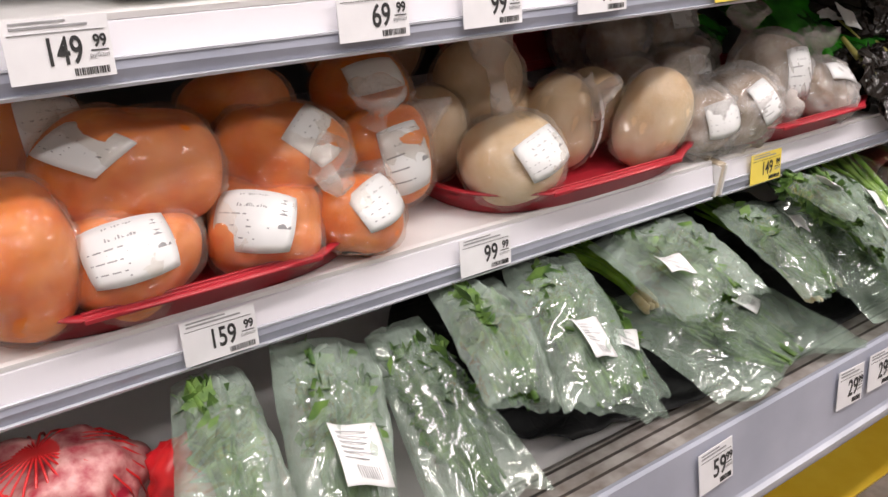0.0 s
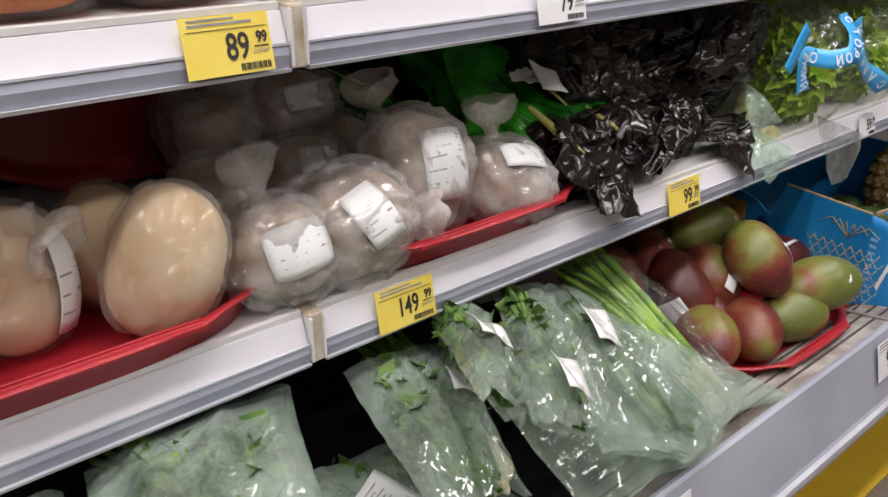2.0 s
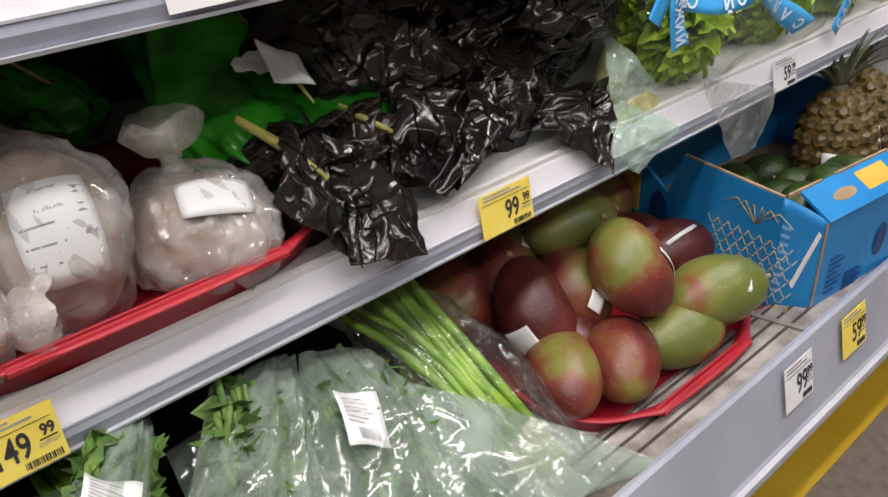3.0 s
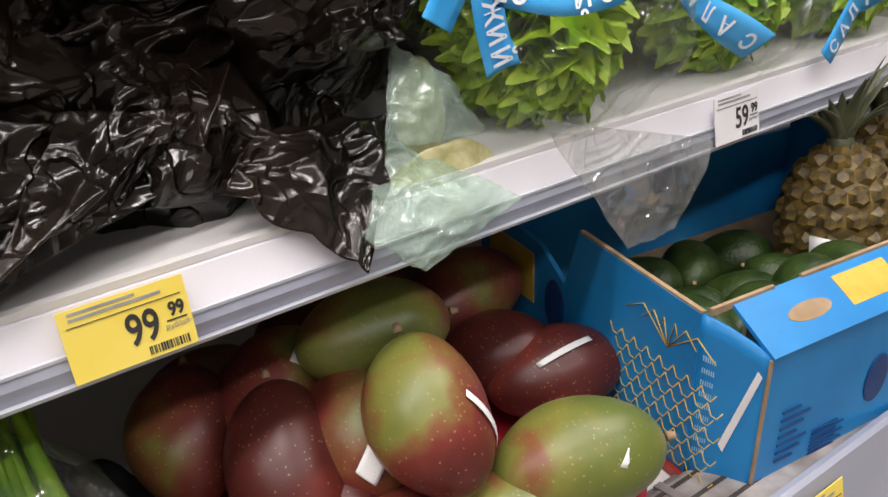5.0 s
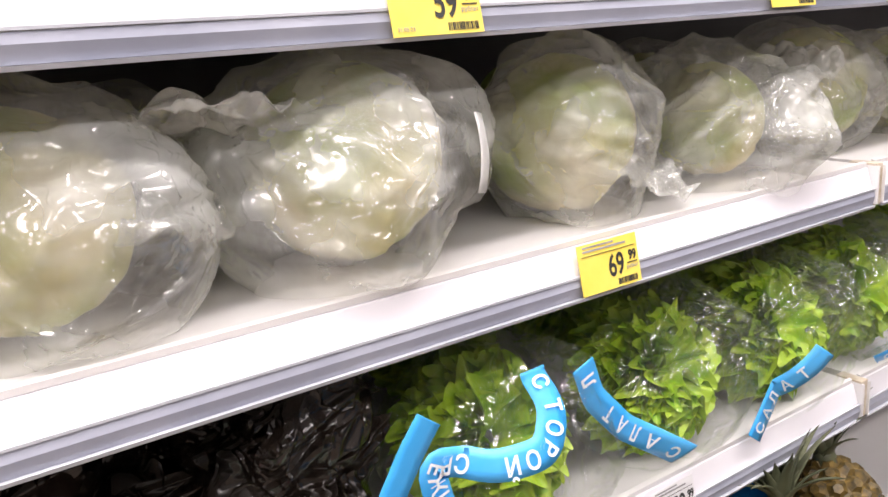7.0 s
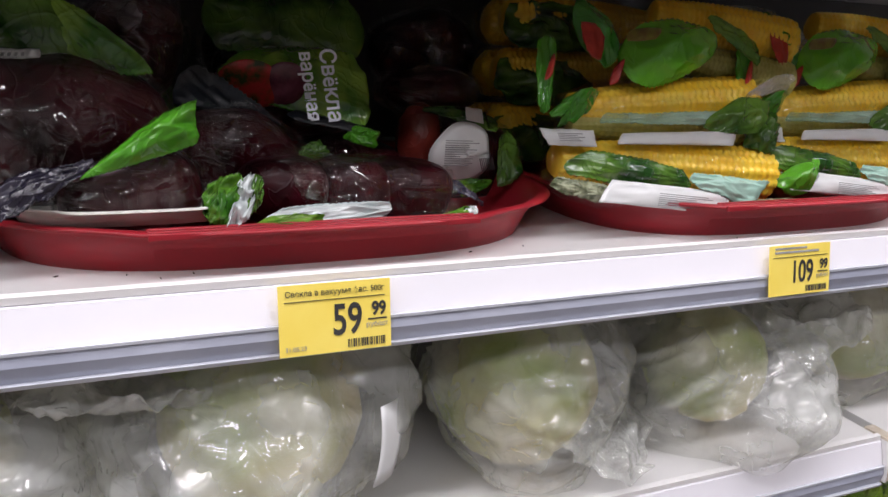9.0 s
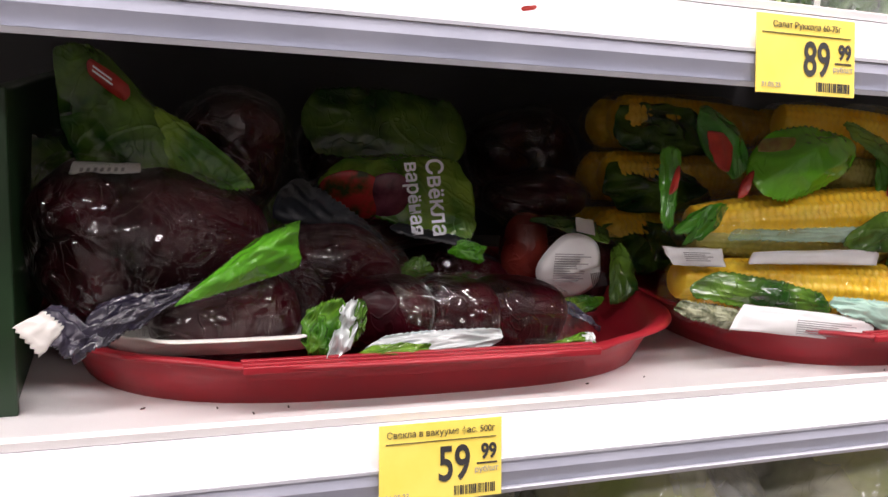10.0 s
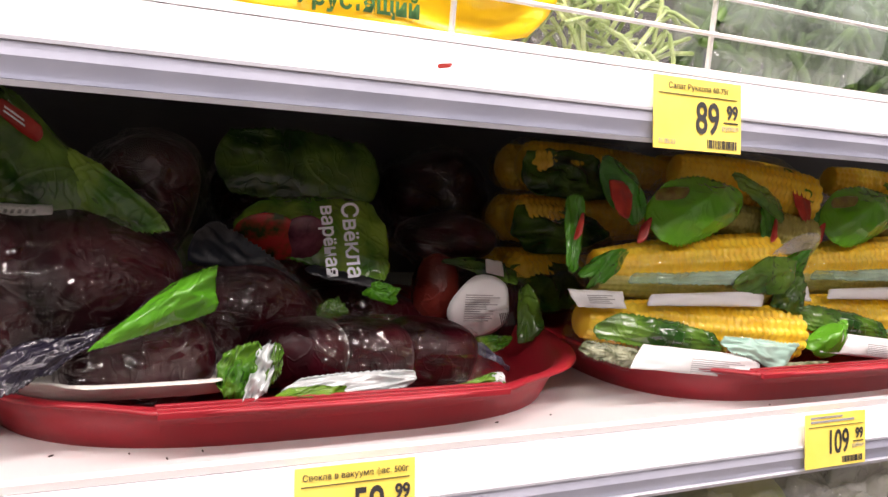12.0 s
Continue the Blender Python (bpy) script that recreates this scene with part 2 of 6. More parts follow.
M = {
    "shelf": surface("shelf_white_paint", (0.72, 0.71, 0.7), (0.8, 0.79, 0.79), 0.38, 6, 0.03, 90, lo=0.3, hi=0.7),
    "rail": surface("price_rail_plastic", (0.76, 0.75, 0.8), (0.82, 0.81, 0.86), 0.3, 5, 0.02, 60, lo=0.3, hi=0.7),
    "strip": surface("grey_rail_strip", (0.32, 0.34, 0.42), (0.4, 0.42, 0.5), 0.32, 14, 0.05, 120),
    "edge": surface("clear_edge_plastic", (0.5, 0.52, 0.58), (0.6, 0.62, 0.68), 0.2, 14),
    "lowrail": surface("bottom_rail_grey", (0.34, 0.36, 0.43), (0.42, 0.44, 0.52), 0.35, 7, 0.04, 70),
    "lip": surface("lip_profile_grey", (0.2, 0.17, 0.15), (0.42, 0.39, 0.37), 0.5, 30, 0.2, 90),
    "gasket": surface("dark_gasket", (0.035, 0.03, 0.028), (0.07, 0.055, 0.045), 0.7, 60, 0.2),
    "stain": surface("stained_joint_plastic", (0.45, 0.36, 0.24), (0.66, 0.6, 0.52), 0.5, 70, 0.2),
    # back panel: the shade deep in the case is put into this dark base colour
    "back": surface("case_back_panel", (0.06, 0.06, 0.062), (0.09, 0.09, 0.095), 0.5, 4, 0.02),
    "kick": surface("kick_panel_dark", (0.05, 0.05, 0.055), (0.08, 0.08, 0.085), 0.5, 10),
    "wall": surface("wall_paint", (0.3, 0.29, 0.28), (0.36, 0.35, 0.34), 0.7, 3, 0.05, 90),
    "ceil": surface("ceiling_board", (0.36, 0.36, 0.36), (0.42, 0.42, 0.42), 0.8, 4, 0.1, 120),
    "floor": tiled_floor(),
    "grout": surface("floor_grout", (0.16, 0.13, 0.1), (0.22, 0.18, 0.15), 0.8, 50),
    "yellow_floor": surface("yellow_floor_band", (0.8, 0.5, 0.03), (0.86, 0.58, 0.05), 0.4, 12, 0.05, 60),
    "tray": surface("red_tray_plastic", (0.32, 0.012, 0.022), (0.4, 0.02, 0.032), 0.36, 8, 0.04, 160),
    "tag_yellow": surface("yellow_tag_paper", (0.85, 0.66, 0.1), (0.89, 0.72, 0.14), 0.55, 25, 0.05),
    "tag_white": surface("white_tag_paper", (0.78, 0.78, 0.8), (0.84, 0.84, 0.86), 0.5, 25, 0.05),
    "ink": surface("black_ink", (0.02, 0.02, 0.022), (0.04, 0.04, 0.04), 0.6),
    "ink_grey": surface("grey_print", (0.26, 0.26, 0.27), (0.36, 0.36, 0.37), 0.6, 80),
    "label": surface("sticker_paper", (0.76, 0.77, 0.77), (0.84, 0.85, 0.85), 0.35, 18, 0.05),
    "carrot": surface("carrot_flesh", (0.72, 0.15, 0.006), (0.9, 0.29, 0.02), 0.45, 30, 0.3, 60, sub=0.15),
    "beige": surface("peeled_root", (0.62, 0.44, 0.25), (0.78, 0.64, 0.44), 0.5, 22, 0.3, 50, sub=0.1),
    "mush": surface("grey_vegetable", (0.3, 0.2, 0.12), (0.62, 0.52, 0.42), 0.55, 26, 0.4, 45),
    "film_milky": film("milky_film", (0.995, 0.98, 0.96), 0.1, 0.1, 0.18, 24, 0.8, (0.9, 0.8, 0.7)),
    "film_root": film("root_bag_film", (0.99, 0.98, 0.96), 0.12, 0.1, 0.18, 22, 0.8, (0.92, 0.87, 0.8)),
    "film_tail": film("gathered_film", (0.97, 0.96, 0.95), 0.24, 0.16, 0.24, 70, 0.8, (0.9, 0.85, 0.8)),
    "film_grey": film("grey_bag_film", (0.97, 0.96, 0.95), 0.24, 0.22, 0.14, 24, 0.9, (0.84, 0.82, 0.81)),
    "film_clear": film("clear_film", (0.985, 0.985, 0.975), 0.28, 0.16, 0.12, 20, 0.85, (0.82, 0.84, 0.81)),
    "film_herb": film("herb_bag_film", (0.95, 0.985, 0.96), 0.27, 0.2, 0.12, 7, 0.45, (0.46, 0.57, 0.49)),
    "film_crisp": film("crisp_film", (0.99, 0.995, 0.99), 0.012, 0.1, 0.1, 22, 0.7),
    "film_loose": film("loose_film", (0.97, 0.98, 0.97), 0.1, 0.16, 0.14, 16, 0.7, (0.8, 0.82, 0.8)),
    "film_mint": film("mint_film", (0.93, 0.985, 0.95), 0.2, 0.12, 0.2, 40, 0.8, (0.6, 0.76, 0.66)),
    "film_pack": film("pack_film", (0.99, 0.99, 0.99), 0.0002, 0.13, 0.035, 30, 0.9),
    "black_bag": surface("black_bin_film", (0.005, 0.004, 0.0035), (0.022, 0.015, 0.011), 0.17, 12, 0.55, 13, spec=0.6, dist=0.006, kind="WRINKLE"),
    "black_tray": surface("black_liner", (0.008, 0.008, 0.009), (0.018, 0.018, 0.02), 0.5, 20, 0.3, 14, spec=0.25, kind="WRINKLE"),
    "herb": surface("herb_green", (0.03, 0.085, 0.014), (0.12, 0.22, 0.04), 0.6, 50, 0.1),
    "onion": surface("onion_green", (0.1, 0.24, 0.01), (0.26, 0.45, 0.03), 0.4, 30, 0.1),
    "onion_white": surface("onion_bulb", (0.6, 0.5, 0.25), (0.78, 0.74, 0.56), 0.45, 50, 0.1),
    "lettuce": surface("lettuce_leaf", (0.2, 0.4, 0.012), (0.5, 0.64, 0.05), 0.42, 38, 0.35, 70, sub=0.1),
    "cabbage": surface("cabbage_leaf", (0.3, 0.4, 0.05), (0.72, 0.62, 0.32), 0.5, 9, 0.3, 30, sub=0.1),
    "ribbon": surface("blue_print", (0.03, 0.36, 0.8), (0.08, 0.45, 0.88), 0.3, 20),
    "ribbon_text": surface("white_print", (0.8, 0.85, 0.88), (0.86, 0.9, 0.92), 0.4),
    "green_pack": surface("green_print_film", (0.014, 0.06, 0.008), (0.12, 0.25, 0.025), 0.16, 24, 0.45, 24, coat=0.3, kind="WRINKLE", lo=0.4, hi=0.66),
    "leek_pack": surface("leek_green_film", (0.006, 0.08, 0.005), (0.04, 0.4, 0.02), 0.2, 14, 0.9, 34, coat=0.2, kind="RIDGE", dist=0.004),
    "green_bright": surface("bright_green_print", (0.035, 0.2, 0.006), (0.1, 0.36, 0.02), 0.16, 12, 0.4, 24, coat=0.3, kind="WRINKLE"),
    "red_print": surface("red_print", (0.3, 0.012, 0.008), (0.5, 0.04, 0.02), 0.3, 90, lo=0.3, hi=0.7),
    "beet_picture": surface("printed_beet_picture", (0.03, 0.045, 0.01), (0.42, 0.03, 0.025), 0.25, 75, 0.3, 40, lo=0.4, hi=0.56),
    "silver": surface("pack_inside_silver", (0.5, 0.55, 0.55), (0.66, 0.7, 0.7), 0.25, 30, 0.2, metal=0.2),
    "beet": surface("cooked_beet", (0.004, 0.0006, 0.0012), (0.042, 0.003, 0.007), 0.3, 26, 0.3, 30, spec=0.15, dist=0.003, kind="WRINKLE"),
    "corn": surface("corn_kernels", (0.93, 0.55, 0.02), (0.97, 0.68, 0.06), 0.28, 60, 0.1, sub=0.15),
    "husk": surface("corn_husk_pale", (0.36, 0.34, 0.06), (0.56, 0.52, 0.16), 0.4, 30, 0.2),
    "mango": mango_skin("mango_skin", -0.1),
    "mango_red": mango_skin("mango_skin_red", 0.08),
    "mango_green": mango_skin("mango_skin_green", -0.38),
    "avocado": surface("avocado_skin", (0.012, 0.03, 0.006), (0.04, 0.075, 0.014), 0.4, 30, 0.6, 220),
    "pine": surface("pineapple_rind", (0.02, 0.016, 0.006), (0.2, 0.13, 0.03), 0.5, 75, 0.5, 120),
    "pine_leaf": surface("pineapple_leaf", (0.06, 0.075, 0.04), (0.16, 0.17, 0.1), 0.45, 20, 0.1),
    "box_blue": surface("blue_carton", (0.008, 0.2, 0.52), (0.012, 0.26, 0.62), 0.38, 12, 0.06, 90),
    "carton": surface("brown_carton", (0.3, 0.2, 0.11), (0.4, 0.28, 0.17), 0.75, 40, 0.15),
    "gold": surface("gold_print", (0.6, 0.38, 0.04), (0.7, 0.46, 0.07), 0.45, 40),
    "navy": surface("navy_print", (0.008, 0.04, 0.16), (0.012, 0.06, 0.22), 0.4, 40),
    "mint": surface("mint_pack_film", (0.34, 0.58, 0.48), (0.46, 0.68, 0.58), 0.25, 30, 0.3, 60, coat=0.3, kind="RIDGE"),
    "pack_dark": surface("dark_pack_film", (0.012, 0.01, 0.02), (0.05, 0.045, 0.07), 0.16, 18, 0.5, 26, coat=0.4, kind="WRINKLE"),
    "pack_black": surface("black_pack_inside", (0.006, 0.008, 0.012), (0.014, 0.017, 0.022), 0.35, 18, 0.2, 26, kind="WRINKLE"),
    "green_leafy": surface("leafy_print_film", (0.04, 0.16, 0.01), (0.22, 0.38, 0.035), 0.16, 26, 0.45, 24, coat=0.3, kind="WRINKLE", lo=0.38, hi=0.66),
    "green_glossy": surface("bright_green_film", (0.1, 0.4, 0.008), (0.17, 0.52, 0.02), 0.14, 10, 0.35, 20, coat=0.4, kind="WRINKLE"),
    "green_dark": surface("dark_green_film", (0.02, 0.16, 0.012), (0.05, 0.26, 0.02), 0.16, 10, 0.35, 20, coat=0.4, kind="WRINKLE"),
    "leaf_print": surface("grey_green_print", (0.09, 0.11, 0.05), (0.36, 0.38, 0.25), 0.3, 150, 0.3, 30, kind="WRINKLE", lo=0.42, hi=0.58),
    "mint_clear": film("mint_pack_film", (0.84, 0.95, 0.88), 0.5, 0.1, 0.14, 30, 0.6, (0.5, 0.68, 0.56)),
    "brown_print": surface("brown_print", (0.14, 0.08, 0.01), (0.2, 0.2, 0.02), 0.3, 120),
    "beet_slice": surface("beet_slice_print", (0.05, 0.008, 0.02), (0.22, 0.06, 0.09), 0.25, 60, 0.2, 30, coat=0.3, kind="WRINKLE"),
    "beet_red": surface("red_beet_skin", (0.1, 0.012, 0.01), (0.2, 0.03, 0.02), 0.22, 30, 0.3, 40, coat=0.4, kind="WRINKLE"),
    "cream": surface("creamy_kernels", (0.42, 0.4, 0.16), (0.72, 0.68, 0.4), 0.5, 60, 0.6, 70, kind="EDGE"),
    "pale_blue": surface("pale_blue_print", (0.25, 0.5, 0.75), (0.35, 0.6, 0.8), 0.45, 40),
    "divider": surface("dark_green_plastic", (0.008, 0.03, 0.01), (0.014, 0.045, 0.016), 0.4, 20, 0.05, 80),
    "plate": surface("white_plate", (0.72, 0.7, 0.66), (0.8, 0.78, 0.74), 0.4, 20),
    "yellow_pack": surface("yellow_pack_film", (0.85, 0.5, 0.005), (0.9, 0.58, 0.01), 0.28, 14, 0.3, 30),
    "dark_green_text": surface("dark_green_print", (0.02, 0.12, 0.02), (0.03, 0.16, 0.03), 0.4),
    "sprout": surface("pale_sprouts", (0.22, 0.34, 0.08), (0.5, 0.6, 0.28), 0.5, 50, 0.1),
    "wire": surface("white_coated_wire", (0.75, 0.75, 0.72), (0.82, 0.82, 0.8), 0.35, 30),
    "olive": surface("pickled_olive", (0.07, 0.06, 0.008), (0.22, 0.19, 0.03), 0.35, 60, 0.5, 80),
    "tub_white": surface("pale_contents", (0.62, 0.6, 0.5), (0.72, 0.7, 0.62), 0.45, 16),
    "tub_yellow": surface("yellow_contents", (0.6, 0.4, 0.02), (0.72, 0.52, 0.05), 0.4, 30),
    "tub_orange": surface("orange_contents", (0.5, 0.12, 0.01), (0.62, 0.2, 0.02), 0.4, 30),
    "radish": surface("radish_red", (0.3, 0.01, 0.03), (0.6, 0.32, 0.3), 0.4, 60, 0.3),
    "net": surface("red_net", (0.55, 0.012, 0.018), (0.68, 0.03, 0.03), 0.35, 40),
    "glow": lamp_glow("lamp_glow", 6.0),
}

# ---- builders ----


def part(name, bm, material, parent, label="", smooth=True):
    me = bpy.data.meshes.new(name)
    bm.to_mesh(me)
    bm.free()
    me.materials.append(M[material] if isinstance(material, str) else material)
    if smooth:
        me.shade_smooth()
    ob = new(name, me)
    if parent is not None:
        ob.parent = parent
    if label:
        ob["label"] = label
    return ob


def share(name, me, parent, m):
    ob = new(name, me)
    ob.parent = parent
    ob.matrix_basis = m
    return ob


def thing(name, m, label, category, group="", kind=""):
    ob = new(name)
    ob.empty_display_size = 0.02
    ob.matrix_world = m
    return tagged(ob, label, category, group, kind)


def box(x0, x1, y0, y1, z0, z1, bevel=0.0, bm=None):
    bm = bm or bmesh.new()
    r = bmesh.ops.create_cube(bm, size=1.0)
    vs = r["verts"]
    for v in vs:
        v.co = Vector(((x0 + x1) / 2 + v.co.x * (x1 - x0), (y0 + y1) / 2 + v.co.y * (y1 - y0), (z0 + z1) / 2 + v.co.z * (z1 - z0)))
    if bevel:
        es = list({e for v in vs for e in v.link_edges})
        bmesh.ops.bevel(bm, geom=es, offset=bevel, segments=2, affect="EDGES", profile=0.7)
    return bm


def extrude_x(pts, x0, x1, bm=None):
    """A closed outline in y and z, drawn out along x."""
    bm = bm or bmesh.new()
    a = [bm.verts.new((x0, y, z)) for y, z in pts]
    b = [bm.verts.new((x1, y, z)) for y, z in pts]
    k = len(pts)
    for i in range(k):
        bm.faces.new((a[i], a[(i + 1) % k], b[(i + 1) % k], b[i]))
    bm.faces.new(a[::-1])
    bm.faces.new(b)
    bmesh.ops.recalc_face_normals(bm, faces=bm.faces)
    return bm


def ridged(p, f, seed):
    q = p * f + Vector((seed * 7.31, seed * 3.17, seed * 1.93))
    return 1.0 - 2.0 * abs(noise.noise(q))


def crumple(v, amount, f, seed):
    return amount * (0.6 * ridged(v, f, seed) + 0.3 * ridged(v, f * 2.3, seed + 4) + 0.15 * ridged(v, f * 5.0, seed + 9))


def blob(rx, ry, rz, seed=0, lumps=0.0, lf=20, folds=0.0, ff=25, sub=4, power=1.0, flat=0.0, facet=0.0, fs=26, pleat=None):
    """A rounded body with soft lumps and sharp folds; flat: how far its underside is pressed level."""
    bm = bmesh.new()
    bmesh.ops.create_icosphere(bm, subdivisions=sub, radius=1.0)
    for v in bm.verts:
        d = v.co.normalized()
        if power != 1.0:
            d = Vector([math.copysign(abs(c) ** power, c) for c in d])
        p = Vector((d.x * rx, d.y * ry, d.z * rz))
        off = 0.0
        if lumps:
            off += lumps * noise.noise(p * lf + Vector((seed * 5.1, seed, seed * 2.7)))
        if folds:
            off += crumple(p, folds, ff, seed)
        if facet:
            q = p * fs + Vector((seed, seed * 2, 0))
            q += noise.noise_vector(q * 0.7) * 0.5
            for k, (w, sx, sy, sz) in enumerate(((0.8, 1, 0.35, 0.9), (0.6, 0.4, 1, 1.1), (0.35, 2.2, 1.0, 1.9))):
                off += facet * w * (1 - abs(noise.noise(Vector((q.x * sx, q.y * sy, q.z * sz + 5 * k)))) * 3.2)
        if pleat:
            ax, rings, amount = pleat
            s = v.co.dot(ax)
            e = v.co - ax * s
            e = e.normalized() if e.length > 1e-5 else e
            q = e * rings + ax * (s * 1.3 + seed * 1.7)
            off += amount * ((1 - 3.0 * abs(noise.noise(q))) + 0.5 * (1 - 3.0 * abs(noise.noise(q * 2.1 + Vector((7, 3, seed))))))
        p += v.co.normalized() * off
        if flat and p.z < -rz * (1 - flat):
            p.z = -rz * (1 - flat) + (p.z + rz * (1 - flat)) * 0.15
        v.co = p
    return bm


def tube(points, radii, seg=8, bm=None, caps=True):
    bm = bm or bmesh.new()
    rings = []
    pts = [Vector(p) for p in points]
    for i, p in enumerate(pts):
        t = (pts[min(i + 1, len(pts) - 1)] - pts[max(i - 1, 0)]).normalized()
        u = t.cross(Vector((0, 0, 1)))
        u = u.normalized() if u.length > 1e-4 else Vector((1, 0, 0))
        w = t.cross(u)
        r = radii[i] if isinstance(radii, (list, tuple)) else radii
        rings.append([bm.verts.new(p + r * (math.cos(2 * math.pi * k / seg) * u + math.sin(2 * math.pi * k / seg) * w)) for k in range(seg)])
    for a, b in zip(rings, rings[1:]):
        for k in range(seg):
            bm.faces.new((a[k], a[(k + 1) % seg], b[(k + 1) % seg], b[k]))
    if caps:
        bm.faces.new(rings[0])
        bm.faces.new(rings[-1][::-1])
    bmesh.ops.recalc_face_normals(bm, faces=bm.faces)
    return bm


def sheet(fn, nu, nv, thick=0.0006):
    """A thin sheet over u, v in 0..1, with thickness."""
    bm = bmesh.new()
    g = [[Vector(fn(i / nu, j / nv)) for j in range(nv + 1)] for i in range(nu + 1)]
    top = [[bm.verts.new(g[i][j]) for j in range(nv + 1)] for i in range(nu + 1)]
    for i in range(nu):
        for j in range(nv):
            bm.faces.new((top[i][j], top[i + 1][j], top[i + 1][j + 1], top[i][j + 1]))
    bm.normal_update()
    if thick:
        bot = [[bm.verts.new(top[i][j].co - top[i][j].normal * thick) for j in range(nv + 1)] for i in range(nu + 1)]
        for i in range(nu):
            for j in range(nv):
                bm.faces.new((bot[i][j + 1], bot[i + 1][j + 1], bot[i + 1][j], bot[i][j]))
        rim = [(i, 0) for i in range(nu)] + [(nu, j) for j in range(nv)] + [(i, nv) for i in range(nu, 0, -1)] + [(0, j) for j in range(nv, 0, -1)]
        for (a, b), (c, d) in zip(rim, rim[1:] + rim[:1]):
            bm.faces.new((top[c][d], top[a][b], bot[a][b], bot[c][d]))
    return bm


def on_body(radii, az, el, w, h, spin=0.0, lift=1.03, bend=0.0):
    """Maps u, v onto a patch of an ellipsoid round the direction az, el (degrees)."""
    rx, ry, rz = radii
    az, el, sp = radians(az), radians(el), radians(spin)
    n = Vector((math.cos(el) * math.sin(az), -math.cos(el) * math.cos(az), math.sin(el)))
    right = Vector((math.cos(az), math.sin(az), 0))
    up = n.cross(right) * -1
    a = right * math.cos(sp) + up * math.sin(sp)
    b = up * math.cos(sp) - right * math.sin(sp)
    mean = (rx + ry + rz) / 3

    def fn(u, v):
        d = (n + a * ((u - 0.5) * w / mean) + b * ((v - 0.5) * h / mean)).normalized()
        k = lift + bend * math.sin(u * 9 + v * 5)
        return Vector((d.x * rx, d.y * ry, d.z * rz)) * k
    return fn


def patch(fn, u0, u1, v0, v1, lift):
    def inner(u, v):
        p = fn(u0 + (u1 - u0) * u, v0 + (v1 - v0) * v)
        return p * lift
    return inner


def add_label(parent, radii, az, el, w, h, spin=0.0, lift=1.05, seed=0):
    """A paper sticker bent round a body, with a barcode and lines of small print."""
    fn = on_body(radii, az, el, w, h, spin, lift, 0.006)
    rnd = random.Random(seed)
    st = part("sticker", sheet(fn, 8, 6, 0.0005), "label", parent, "white printed weighing label")
    bm = bmesh.new()

    def stripe(u0, u1, v0, v1):
        f = patch(fn, u0, u1, v0, v1, 1.006)
        vs = [[bm.verts.new(f(i / 3, j)) for j in (0, 1)] for i in range(4)]
        for i in range(3):
            bm.faces.new((vs[i][0], vs[i + 1][0], vs[i + 1][1], vs[i][1]))
    u = 0.3
    while u < 0.62:
        bw = rnd.choice((0.01, 0.016, 0.024))
        stripe(u, u + bw, 0.08, 0.3)
        u += bw + rnd.choice((0.01, 0.018))
    for k in range(6):
        stripe(0.08, rnd.uniform(0.4, 0.7), 0.4 + k * 0.085, 0.42 + k * 0.085)
    stripe(0.76, 0.93, 0.12, 0.2), stripe(0.76, 0.9, 0.3, 0.38), stripe(0.76, 0.93, 0.5, 0.58)
    part("print", bm, "ink_grey", st)
    return st


TEXTS = {}


def text_mesh(s, size, squeeze=1.0, bold=0.0):
    key = (s, size, squeeze, bold)
    if key not in TEXTS:
        cu = bpy.data.curves.new("text", "FONT")
        cu.body, cu.size, cu.extrude, cu.offset = s, size, 0.0001, bold
        cu.align_x, cu.align_y = "CENTER", "CENTER"
        ob = new("text", cu)
        bpy.context.view_layer.update()
        me = bpy.data.meshes.new_from_object(ob.evaluated_get(bpy.context.evaluated_depsgraph_get()))
        bpy.data.objects.remove(ob)
        for v in me.vertices:
            v.co.x *= squeeze
        TEXTS[key] = me
    return TEXTS[key]


def lettering(name, s, size, material, parent, m, squeeze=1.0, bold=0.0):
    me = text_mesh(s, size, squeeze, bold).copy()
    me.materials.clear()
    me.materials.append(M[material])
    ob = new(name, me)
    ob.parent, ob.matrix_basis = parent, m
    return ob


# ---- the room ----
X0, X1 = -1.2, 4.6
tagged(part("floor", box(-4, 8, -3.4, 0.8, -0.1, -0.004), "grout", None, smooth=False), "beige tiled shop floor with dark joints", "floor", kind="structure")
tagged(part("ceiling", box(-4, 8, -3.4, 0.8, 3.12, 3.22), "ceil", None, smooth=False), "pale grey shop ceiling boards", "ceiling", kind="structure")
tagged(part("wall_north", box(-4, 8, 0.8, 0.9, -0.1, 3.22), "wall", None, smooth=False), "plain painted wall behind the cooler", "wall", kind="structure")
tagged(part("wall_south", box(-4, 8, -3.5, -3.4, -0.1, 3.22), "wall", None, smooth=False), "plain painted wall across the aisle", "wall", kind="structure")
tagged(part("wall_west", box(-4.1, -4, -3.4, 0.8, -0.1, 3.22), "wall", None, smooth=False), "plain painted end wall of the aisle", "wall", kind="structure")
tagged(part("wall_east", box(8, 8.1, -3.4, 0.8, -0.1, 3.22), "wall", None, smooth=False), "plain painted end wall of the aisle", "wall", kind="structure")
tagged(part("yellow_floor_band", box(-3.9, 7.9, -0.145, 0.3, -0.003, 0.002), "yellow_floor", None, smooth=False), "yellow painted band on the floor along the cooler", "floor marking", kind="structure")
